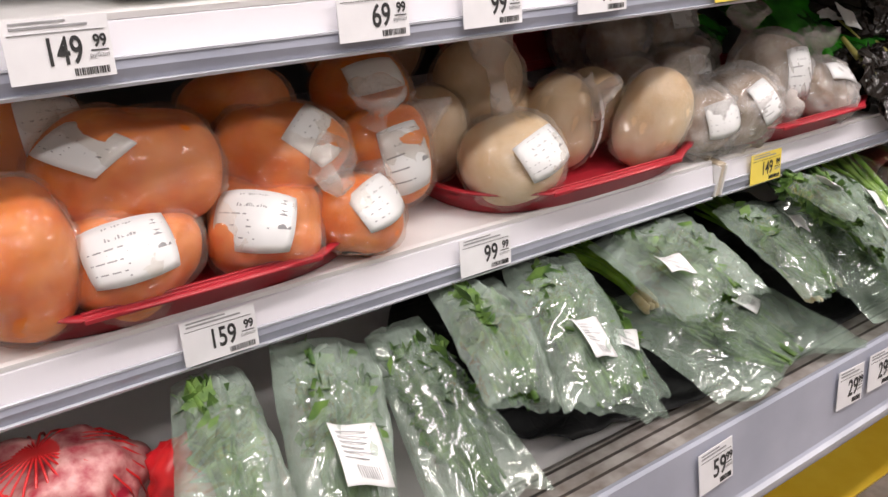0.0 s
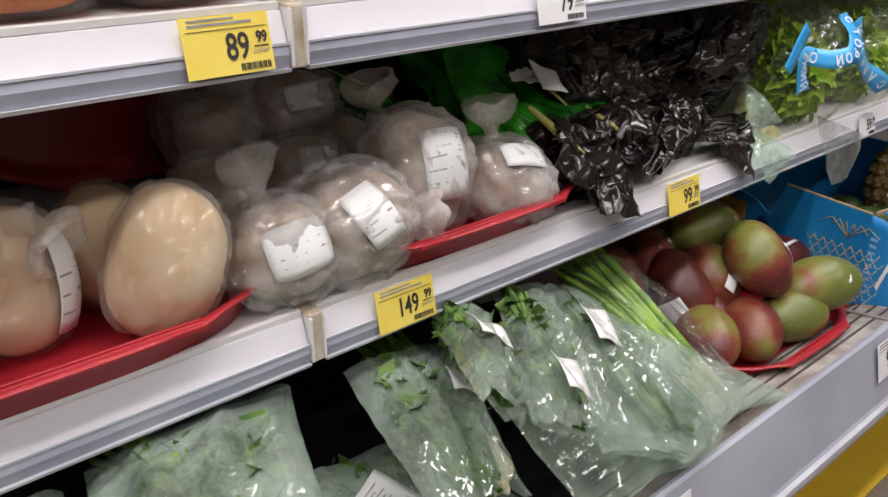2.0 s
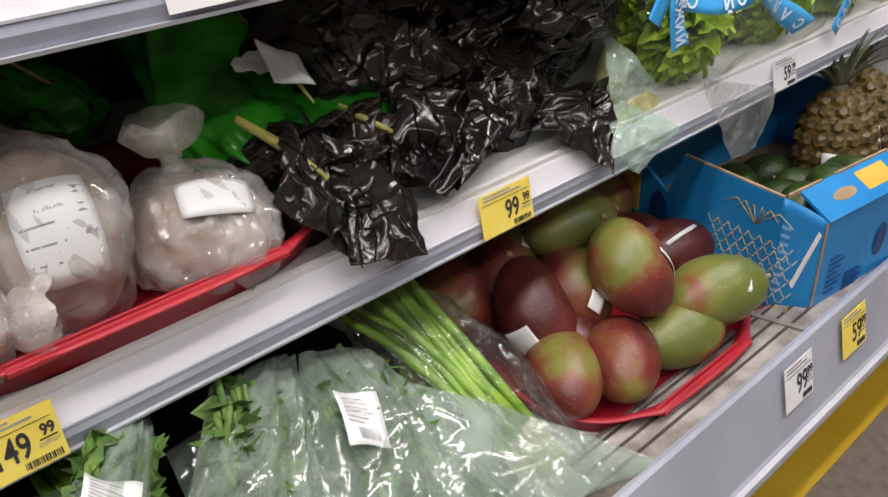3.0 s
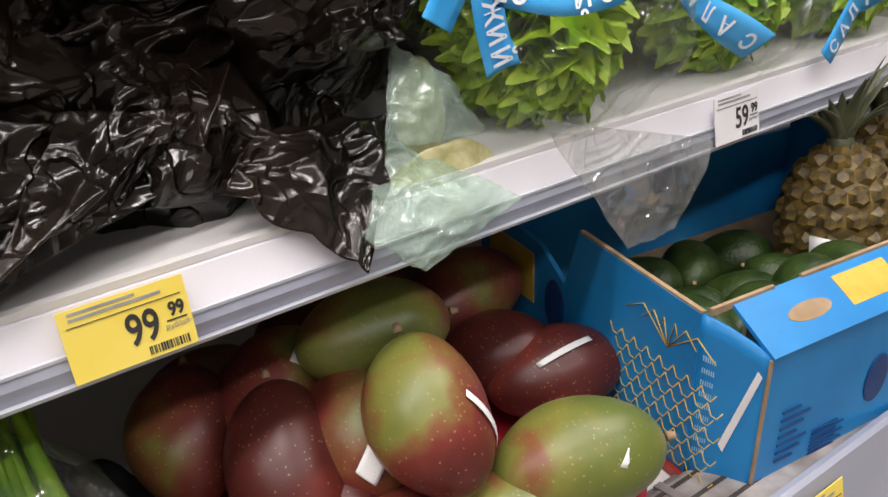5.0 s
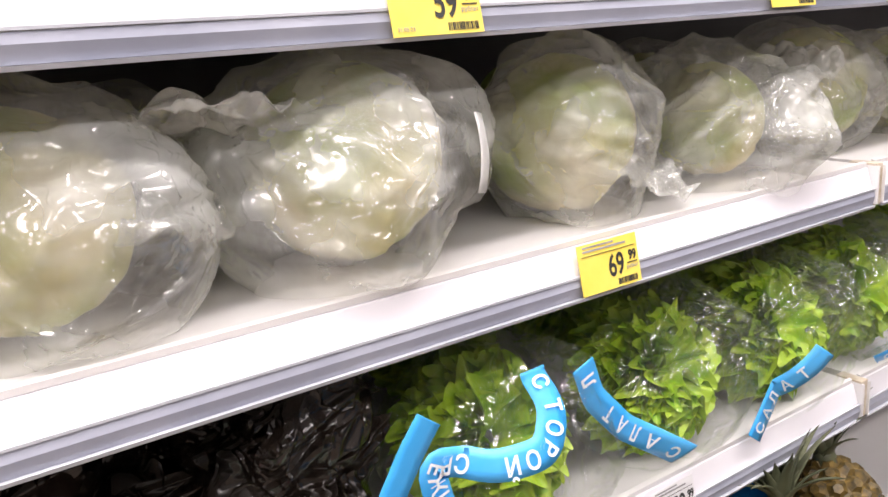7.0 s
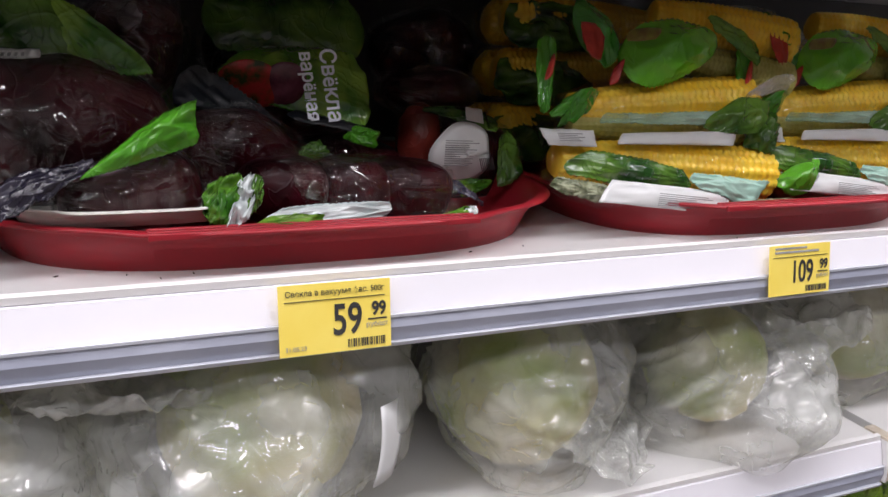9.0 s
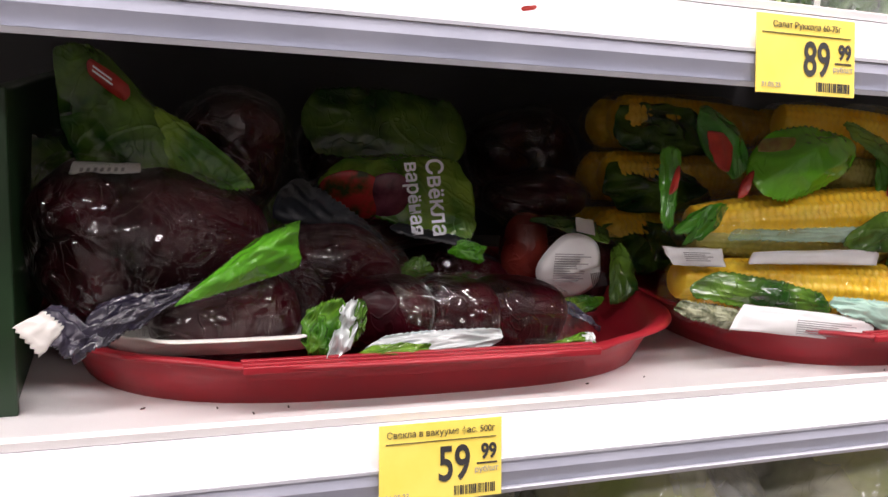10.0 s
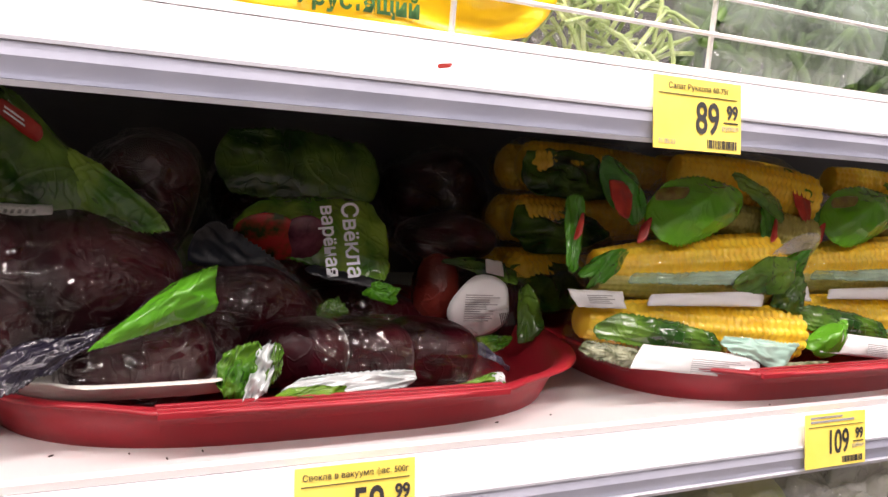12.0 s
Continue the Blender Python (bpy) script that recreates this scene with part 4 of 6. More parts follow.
part("pale_stalk", tube([Vector(q) - o for q in ((1.625, 0.060, 0.797), (1.654, 0.045, 0.769), (1.672, 0.020, 0.743))], [0.003, 0.005, 0.004], 8), "husk", t, "pale stalk")

BLACK = "crumpled glossy black plastic bag hanging over the shelf edge"


def black_bag(x, y, z, rx, ry, rz, seed, hangs):
    t = thing("black_bag", Matrix.Translation((x, y, z)), BLACK, "black bag", "black bags")
    part("film", blob(rx, ry, rz, seed, 0.034, 10, 0.0, 40, 6, facet=0.016, fs=13, pleat=(Vector((0.5, -0.6, 0.6)).normalized(), 2.0, 0.006)), "black_bag", t)
    part("loose_fold", crumpled_sheet((-rx, -ry * 0.75, rz * 0.2), (rx * 0.9, -ry * 0.7, rz * 0.3), (-rx * 0.8, -ry * 0.5, rz * 0.95), (rx * 0.8, -ry * 0.3, rz * 1.05), 0.03, 5.5, seed, 60, 50), "black_bag", t)
    o = Vector((x, y, z))
    for k, c in enumerate(hangs):
        a, b, d, e = (Vector(q) - o for q in c)
        part("hanging_corner", crumpled_sheet(a, b, e, d, 0.03, 5, seed + 7 * k, 70, 60, 0.0005, 0.014, True), "black_bag", t, "loose corner of the bag over the rail")
    return t


black_bag(1.70, 0.1, 0.72, 0.075, 0.07, 0.045, 90, (((1.653, -0.014, 0.681), (1.732, -0.012, 0.658), (1.751, 0.030, 0.707), (1.668, 0.060, 0.782)), ((1.617, 0.020, 0.742), (1.663, -0.010, 0.674), (1.689, 0.040, 0.743), (1.650, 0.050, 0.777))))
black_bag(1.80, 0.17, 0.77, 0.09, 0.1, 0.085, 91, (((1.740, 0.030, 0.712), (1.778, 0.000, 0.692), (1.929, 0.045, 0.718), (1.776, 0.070, 0.787)),))
black_bag(1.90, 0.16, 0.735, 0.08, 0.09, 0.07, 92, (((1.778, 0.000, 0.696), (1.851, 0.035, 0.705), (1.910, 0.050, 0.748), (1.844, 0.060, 0.762)), ((1.846, 0.040, 0.708), (1.920, 0.040, 0.701), (1.950, 0.070, 0.767), (1.881, 0.070, 0.760))))
black_bag(2.02, 0.17, 0.765, 0.07, 0.085, 0.085, 93, (((1.914, 0.022, 0.705), (1.982, -0.014, 0.642), (2.050, 0.045, 0.716), (1.950, 0.060, 0.719)),))
black_bag(1.93, 0.25, 0.80, 0.12, 0.1, 0.075, 94, ())
black_bag(2.03, 0.1, 0.81, 0.06, 0.05, 0.045, 95, (((1.995, 0.050, 0.766), (2.065, 0.050, 0.763), (2.100, 0.070, 0.817), (1.995, 0.070, 0.813)),))
t = thing("mint_film_bag", Matrix.Translation((2.059, 0.000, 0.680)), "pale mint film bag of creamy corn hanging over the rail", "vegetable bag")
o = Vector((2.059, 0.000, 0.680))
part("creamy_filling", blob(0.047, 0.006, 0.032, 7, 0.006, 40, 0.0, 20, 4), "cream", t).location = Vector((2.073, 0.016, 0.672)) - o
part("upper_cob", blob(0.019, 0.016, 0.036, 9, 0.004, 40, 0.0, 20, 4), "cream", t).location = Vector((2.084, 0.060, 0.715)) - o
for k, c in enumerate((((1.986, -0.020, 0.675), (2.027, -0.020, 0.637), (2.117, -0.012, 0.660), (2.037, 0.030, 0.712)), ((2.028, 0.020, 0.707), (2.104, 0.012, 0.704), (2.102, 0.050, 0.735), (2.062, 0.060, 0.764)))):
    a, b, d, e = (Vector(q) - o for q in c)
    part("film", crumpled_sheet(a, b, e, d, 0.006, 12, 8 + k, 50, 40, 0.0005, 0.012, True), "film_mint", t, "thin mint-tinted film")

# ---- lettuce in printed film ----
def leaf_mesh(seed):
    rnd = random.Random(seed)
    ph = rnd.uniform(0, 6)

    def fn(u, v):
        a = (u - 0.5) * 2.9
        wide = 0.05 * v * (1 + 0.05 * math.sin(a * 5 + ph))
        frill = 0.012 * v ** 3 * math.sin(a * 8 + ph) + 0.008 * v ** 4 * math.sin(a * 19 + ph * 2)
        bub = 0.004 * noise.noise(Vector((math.sin(a) * v * 4, math.cos(a) * v * 4, ph)))
        return (wide * math.sin(a), 0.018 * v * v + frill + bub, wide * math.cos(a) * 1.05 + 0.004 + 0.003 * v ** 4 * math.sin(a * 23))
    bm = sheet(fn, 64, 10, 0.0)
    me = bpy.data.meshes.new("leaf")
    bm.to_mesh(me)
    bm.free()
    me.materials.append(M["lettuce"])
    me.shade_smooth()
    return me


LEAVES = [leaf_mesh(k) for k in range(4)]


def band(parent, pts, w, text, c, r):
    """A blue printed band along a bent line over the bag's film, with its lettering."""
    pts = [Vector((x, 0, z)) for x, z in pts]
    seg = [(q - p).length for p, q in zip(pts, pts[1:])]
    total = sum(seg)

    def at(s):
        s *= total
        for p, q, d in zip(pts, pts[1:], seg):
            if s <= d + 1e-9:
                return p + (q - p) * (s / d)
            s -= d
        return pts[-1]

    def smooth_at(s):
        return sum((at(min(1, max(0, s + k * 0.02))) for k in (-2, -1, 0, 1, 2)), Vector()) / 5

    def lift(p):
        k = max(0.35, 1 - ((p.x - c[0]) / (r[0] * 1.12)) ** 2 - ((p.z - c[2]) / (r[2] * 1.12)) ** 2)
        return Vector((p.x, c[1] - r[1] * 1.12 * math.sqrt(k), p.z))

    def fn(u, v):
        d = (smooth_at(min(1, u + 0.01)) - smooth_at(max(0, u - 0.01))).normalized()
        side = Vector((-d.z, 0, d.x))
        return lift(smooth_at(u) + side * (v - 0.5) * w)
    b = part("printed_band", sheet(fn, 40, 3, 0.0004), "ribbon", parent, "blue band with white lettering")
    k = len(text)
    for i, ch in enumerate(text):
        u = (i + 0.8) / (k + 0.6)
        p = fn(u, 0.5)
        x = (fn(min(1, u + 0.02), 0.5) - fn(max(0, u - 0.02), 0.5)).normalized()
        y = (fn(u, 1.0) - fn(u, 0.0)).normalized()
        out = x.cross(y).normalized()
        if out.y > 0:
            out = -out
        y = out.cross(x)
        mm = Matrix((x, y, out)).transposed().to_4x4()
        mm.translation = p + out * 0.0022
        lettering("letter", ch, w * 0.8, "ribbon_text", b, mm, 0.85, 0.0004)
    return b


LET = "curly green lettuce in clear film printed with blue bands"
BANDS = {0: (([(2.093, 0.843), (2.076, 0.822), (2.054, 0.788)], "      "), ([(2.190, 0.854), (2.191, 0.825), (2.174, 0.800), (2.136, 0.795), (2.091, 0.807), (2.095, 0.782), (2.104, 0.750)], "СТОВОЙ СВЕЖИЙ")),
         1: (([(2.355, 0.723), (2.293, 0.766), (2.257, 0.805), (2.245, 0.840)], "САЛАТ Л"),),
         2: (([(2.480, 0.687), (2.514, 0.732), (2.550, 0.775)], "САЛАТ "),),
         3: (([(2.72, 0.70), (2.76, 0.75), (2.83, 0.82)], "САЛАТ ЛИСТ"),), 4: (([(2.93, 0.7), (2.97, 0.74), (3.03, 0.82)], "САЛАТ ЛИСТ"),)}
for i, (x, y, z, tilt) in enumerate(((2.2, 0.05, 0.733, -8), (2.405, 0.052, 0.733, 5), (2.595, 0.052, 0.733, 0), (2.765, 0.06, 0.735, 0), (2.96, 0.08, 0.735, 8), (2.30, 0.27, 0.735, 0), (2.50, 0.27, 0.735, 0), (2.70, 0.27, 0.735, 0), (2.9, 0.27, 0.735, 0))):
    t = thing("lettuce_bag", pose(x, y, z - 0.045), LET, "bagged lettuce", "bags of lettuce")
    rnd = random.Random(200 + i)
    core = pose(0, 0.03, 0.065, 58, tilt, 0)
    head = part("stem", tube([(0, 0.075, 0.05), (0, 0.05, 0.068)], [0.02, 0.014], 12), "onion_white", t)
    n_leaf = 60 if i < 5 else 26
    for k in range(n_leaf):
        ring = 1.0 - k / n_leaf
        mm = core @ pose(0, 0, 0.014 * (1 - ring), 0, 0, k * 137.5) @ pose(0, 0.004 + ring * 0.012, 0, -2 - ring * 72 - rnd.uniform(0, 14), rnd.uniform(-26, 26), rnd.uniform(-20, 20)) @ Matrix.Diagonal((1.3, 1.1, 0.86 + 0.3 * rnd.random(), 1))
        share("leaf", LEAVES[k % 4], t, mm)
    r = (0.1, 0.088, 0.088)
    bm = blob(*r, 210 + i, 0.014, 16, 0.0, 20, 5, facet=0.004, fs=24, pleat=(Vector((0.3, 0.2, 0.9)).normalized(), 3.0, 0.004))
    bmesh.ops.translate(bm, vec=(0, 0, 0.08), verts=bm.verts)
    wrap = part("film", bm, "film_crisp", t, "clear crackling film")
    for pts, text in BANDS.get(i, ()):
        band(wrap, [(px - x, pz - (z - 0.045)) for px, pz in pts], 0.024, text, (0, 0, 0.08), r)
    if i == 0:
        o = Vector((x, y, z - 0.045))
        a, b, c, d = (Vector(q) - o for q in ((2.116, -0.030, 0.722), (2.207, -0.030, 0.597), (2.262, -0.030, 0.596), (2.315, -0.020, 0.655)))
        part("film_tail", crumpled_sheet(a, b, d, c, 0.006, 8, 3, 40, 40, 0.0004, 0.006, True), "film_loose", t, "clear film tail over the rail")

# ---- cabbages in loose clear bags on the third deck ----
def leafy_ball(r, seed):
    bm = bmesh.new()
    bmesh.ops.create_icosphere(bm, subdivisions=5, radius=1.0)
    for v in bm.verts:
        d = v.co.normalized()
        k = math.atan2(d.y, d.x) * 3 + d.z * 2.4 + seed
        fold = 0.05 * (k / (2 * math.pi) % 1.0) + 0.02 * ridged(d, 2.4, seed)
        v.co = d * r * (0.96 + fold + 0.02 * noise.noise(d * 5 + Vector((seed, 0, 0))))
    return bm


CAB = "pale green head cabbage in a loose clear plastic bag"
for i, (x, y, r, big, tail) in enumerate(((1.87, 0.098, 0.07, 1.3, (0.09, -0.02, 0.0)), (2.10, 0.098, 0.075, 1.35, (-0.11, -0.03, 0.05)), (2.318, 0.095, 0.07, 1.24, (0.07, -0.05, -0.03)), (2.535, 0.1, 0.058, 1.7, (0.1, -0.03, 0.05)), (2.76, 0.13, 0.07, 1.3, (0.08, -0.03, 0.0)), (2.95, 0.13, 0.063, 1.15, (0.08, -0.03, 0.0)),
                                          (1.70, 0.12, 0.06, 1.15, (0.09, -0.03, 0.02)), (2.0, 0.28, 0.064, 1.15, (0.08, 0, 0.04)), (2.22, 0.28, 0.064, 1.15, (0.08, 0, 0.04)), (2.45, 0.29, 0.064, 1.15, (0.08, 0, 0.04)), (2.66, 0.29, 0.06, 1.15, (0.08, 0, 0.04)))):
    t = thing("cabbage_bag", pose(x, y, S3 + r + 0.004, 0, 0, 40 * i), CAB, "bagged cabbage", "bagged cabbages")
    part("cabbage", leafy_ball(r, i * 1.7), "cabbage", t)
    a = radians(-40 * i)
    tx, ty, tz = tail
    q = Vector((tx * math.cos(a) - ty * math.sin(a), tx * math.sin(a) + ty * math.cos(a), tz))
    bm = blob(r * (big + 0.12), r * big, min(r * 1.25, 0.086), 230 + i, 0.03, 9, 0.0, 40, 6, facet=0.009, fs=10, pleat=(q.normalized(), 2.6, 0.0035))
    part("film", bm, "film_clear", t, "loose wrinkled clear bag")
    side = q.cross(Vector((0, 0, 1))).normalized() * 0.05
    part("bag_tail", crumpled_sheet(q * 0.4 - side + Vector((0, 0, 0.03)), q * 1.5 - side, q * 0.4 + side - Vector((0, 0, 0.01)), q * 1.45 + side - Vector((0, 0, 0.015)), 0.012, 9, 7 + i, 56, 56), "film_clear", t)
    if i in (1, 4):
        add = on_body((r * big,) * 3, -40 * i + 42, 2, 0.028, 0.055, 10, 1.1)
        part("sticker", sheet(add, 5, 5, 0.0005), "label", t, "creased white label")

# tubs on the third deck
for x, y, mt, nm, w in ((0.616, 0.062, "tub_white", "white", 0.05), (0.721, 0.062, "tub_white", "white", 0.05), (0.826, 0.062, "olive", "olive", 0.05), (0.923, 0.062, "olive", "olive", 0.05), (1.028, 0.062, "tub_yellow", "yellow", 0.05), (1.133, 0.062, "tub_orange", "orange", 0.05), (1.238, 0.062, "tub_orange", "orange", 0.05)):
    t = thing("food_tub", pose(x, y, S3), f"clear plastic tub of {nm} pickled vegetables on the shelf", "food tub", "food tubs")
    part("contents", blob(w * 0.94, w * 0.8, 0.04, int(x * 99), 0.003, 60, 0.0, 20, 4, 0.5), mt, t).location = (0, 0, 0.046)
    part("tub", blob(w, w * 0.86, 0.05, 3, 0, 20, 0, 20, 4, 0.45), "film_crisp", t).location = (0, 0, 0.051)
    part("lid", blob(w * 1.04, w * 0.9, 0.006, 3, 0, 20, 0, 20, 3, 0.45), "film_milky", t).location = (0, 0, 0.103)


# ---- bottom deck: bagged herbs, onions, mangoes, carton ----
def herb_contents(ln, w, th, seed, n=110):
    bm = bmesh.new()
    rnd = random.Random(seed)
    for k in range(n):
        u = rnd.uniform(-0.8, 0.8)
        z = rnd.uniform(-0.6, 0.7) * th
        y0, y1 = -ln * 0.92 + rnd.uniform(0, 0.3) * ln, ln * rnd.uniform(0.4, 0.85)
        x0, x1 = u * w * 0.35, u * w * 0.85
        r = rnd.uniform(0.0016, 0.0042)
        p = [Vector((x0 + (x1 - x0) * s + 0.006 * math.sin(s * 6 + k), y0 + (y1 - y0) * s, z + 0.004 * math.sin(s * 5 + k * 2))) for s in (0, 0.33, 0.66, 1)]
        tube(p, r, 4, bm, caps=False)
        for q in range(7):
            s = rnd.uniform(0.35, 1.0)
            c = Vector((x0 + (x1 - x0) * s, y0 + (y1 - y0) * s, z)) + Vector([rnd.uniform(-1, 1) * d for d in (0.012, 0.012, 0.008)])
            a, b = Vector([rnd.uniform(-1, 1) for _ in range(3)]).normalized() * rnd.uniform(0.006, 0.018), Vector([rnd.uniform(-1, 1) for _ in range(3)]).normalized() * rnd.uniform(0.004, 0.011)
            vs = [bm.verts.new(c + o) for o in (-a, b, a, -b)]
            bm.faces.new(vs)
    return bm


HERB = "clear wrinkled bag of fresh green herbs with a white label"


def flat_bag(c00, c10, c11, c01, thick, seed):
    """A flat film bag through four corners: pillowed, with long folds from end to end and pinched corners."""
    c00, c10, c11, c01 = (Vector(c) for c in (c00, c10, c11, c01))
    n = (c10 - c00).cross(c01 - c00).normalized()
    down = ((c00 + c10) - (c01 + c11)).normalized()

    def fold(u, v):
        q = Vector((u * 3.2 + seed * 1.3, v * 0.9 + 0.5 * math.sin(u * 4), seed * 0.37))
        k = 1.0 - 2.4 * abs(noise.noise(q)) + 0.45 * (1.0 - 2.4 * abs(noise.noise(q * 2.3)))
        r = Vector((u * 5 - v * 4 + seed, v * 6, seed))
        return 0.0075 * k + 0.004 * (1.0 - 2.6 * abs(noise.noise(r)))

    def side(sign):
        def fn(u, v):
            w = 0.06 * math.sin(v * 5 + seed) * (u - 0.5)
            p = c00 * (1 - u) * (1 - v) + c10 * u * (1 - v) + c01 * (1 - u) * v + c11 * u * v
            body = (max(0.0, math.sin(math.pi * u)) ** 0.55) * (max(0.0, math.sin(math.pi * (0.06 + 0.9 * v))) ** 0.5)
            return p + n * (sign * thick * body + fold(u, v) * (0.35 + 0.65 * body)) + (c10 - c00) * w * 0.5 + down * (1 - v) ** 2 * (0.03 * noise.noise(Vector((u * 2.6, seed, 1.0))) + 0.012 * noise.noise(Vector((u * 9, seed, 4.0))))
        return fn
    bm = sheet(side(1.0), 44, 56, 0.0)
    me = bpy.data.meshes.new("back")
    b2 = sheet(side(-0.35), 20, 26, 0.0)
    b2.to_mesh(me)
    b2.free()
    bm.from_mesh(me)
    bpy.data.meshes.remove(me)
    return bm


for i, (fl, fr, br, bl, lab, th) in enumerate((
        ((0.529, -0.132, 0.619), (0.626, -0.132, 0.565), (0.649, 0.030, 0.589), (0.585, 0.030, 0.596), None, 0.03),
        ((0.626, -0.132, 0.565), (0.726, -0.132, 0.523), (0.800, 0.030, 0.559), (0.680, 0.030, 0.610), (0.45, 0.28, 0.05), 0.03),
        ((0.765, -0.132, 0.488), (0.883, -0.132, 0.500), (0.858, 0.030, 0.582), (0.786, 0.030, 0.578), None, 0.028),
        ((0.806, -0.132, 0.616), (0.902, -0.132, 0.575), (0.971, 0.030, 0.587), (0.862, 0.030, 0.612), None, 0.03),
        ((0.908, -0.132, 0.565), (1.060, -0.132, 0.514), (1.087, 0.030, 0.591), (0.970, 0.030, 0.607), (0.38, 0.36, 0.04), 0.026),
        ((0.983, -0.132, 0.549), (1.063, -0.132, 0.532), (1.153, 0.030, 0.486), (1.067, 0.030, 0.600), (0.5, 0.35, 0.028), 0.02),
        ((1.061, -0.132, 0.613), (1.219, -0.132, 0.602), (1.293, 0.030, 0.599), (1.105, 0.030, 0.600), (0.2, 0.3, 0.032), 0.026),
        ((1.156, -0.132, 0.470), (1.495, -0.132, 0.399), (1.435, 0.030, 0.476), (1.121, 0.030, 0.506), (0.62, 0.62, 0.045), 0.018),
        ((1.311, -0.132, 0.562), (1.421, -0.132, 0.540), (1.478, 0.030, 0.571), (1.349, 0.030, 0.588), (0.75, 0.6, 0.028), 0.024),
        ((1.489, -0.132, 0.482), (1.859, -0.132, 0.324), (1.672, 0.030, 0.560), (1.497, 0.030, 0.566), (0.22, 0.4, 0.03), 0.026),
        ((1.428, -0.132, 0.607), (1.539, -0.132, 0.539), (1.625, 0.030, 0.592), (1.546, 0.030, 0.604), (0.3, 0.2, 0.036), 0.026),
        ((1.521, -0.132, 0.545), (1.742, -0.132, 0.412), (1.700, 0.030, 0.553), (1.632, 0.030, 0.589), (0.25, 0.62, 0.04), 0.024),
        ((1.360, -0.132, 0.652), (1.424, -0.132, 0.614), (1.498, 0.030, 0.604), (1.455, 0.030, 0.614), (0.4, 0.42, 0.034), 0.026))):
    fl, fr, br, bl = (Vector(c) for c in (fl, fr, br, bl))
    for near, far in ((fl, bl), (fr, br)):
        near += (near - far) * 0.2
        near.z = max(near.z, 0.425)
    corners = [fl, fr, br, bl]
    o = sum(corners, Vector()) / 4
    t = thing("herb_bag", Matrix.Translation(o), HERB, "bagged herbs", "bags of herbs")
    c00, c10, c11, c01 = (c - o for c in corners)
    up = (c10 - c00).cross(c01 - c00).normalized()
    back = ((c01 + c11) - (c00 + c10)).normalized()
    across = back.cross(up)
    ln, w = ((c01 + c11) - (c00 + c10)).length / 4, ((c10 - c00).length + (c11 - c01).length) / 4
    bm = herb_contents(ln * 0.95, w * 0.85, th * 0.6, 300 + i, 80)
    bmesh.ops.transform(bm, matrix=Matrix((across, back, up)).transposed().to_4x4(), verts=bm.verts)
    bmesh.ops.translate(bm, vec=up * th * 0.25, verts=bm.verts)
    part("herb_bunch", bm, "herb", t, "thin green stems and leaves")
    part("film", flat_bag(c00, c10, c11, c01, th, 3 + i * 1.7), "film_herb", t, "wrinkled clear film with long folds")
    if lab:
        lu, lv, h = lab
        mid = c00 * (1 - lu) * (1 - lv) + c10 * lu * (1 - lv) + c01 * (1 - lu) * lv + c11 * lu * lv + up * (th + 0.009)
        spin = radians(12 * math.sin(i * 2.1))
        ax, ay = across * math.cos(spin) + back * math.sin(spin), back * math.cos(spin) - across * math.sin(spin)

        def fn(u, v, mid=mid, ax=ax, ay=ay, h=h):
            return mid + ax * ((u - 0.5) * h) + ay * ((v - 0.5) * h * 1.25) + up * (0.0025 * math.sin(u * 5 + v * 3))
        st = part("sticker", sheet(fn, 6, 6, 0.0005), "label", t, "white printed label")
        bm = bmesh.new()
        rnd = random.Random(i)
        for k in range(10):
            u0 = 0.3 + k * 0.055
            bm.faces.new([bm.verts.new(fn(*q) + up * 0.0006) for q in ((u0, 0.1), (u0 + rnd.choice((0.015, 0.03)), 0.1), (u0 + 0.02, 0.32), (u0, 0.32))])
        for k in range(6):
            e = rnd.uniform(0.5, 0.85)
            bm.faces.new([bm.verts.new(fn(*q) + up * 0.0006) for q in ((0.1, 0.42 + k * 0.085), (e, 0.42 + k * 0.085), (e, 0.44 + k * 0.085), (0.1, 0.44 + k * 0.085))])
        part("print", bm, "ink_grey", st, smooth=False)


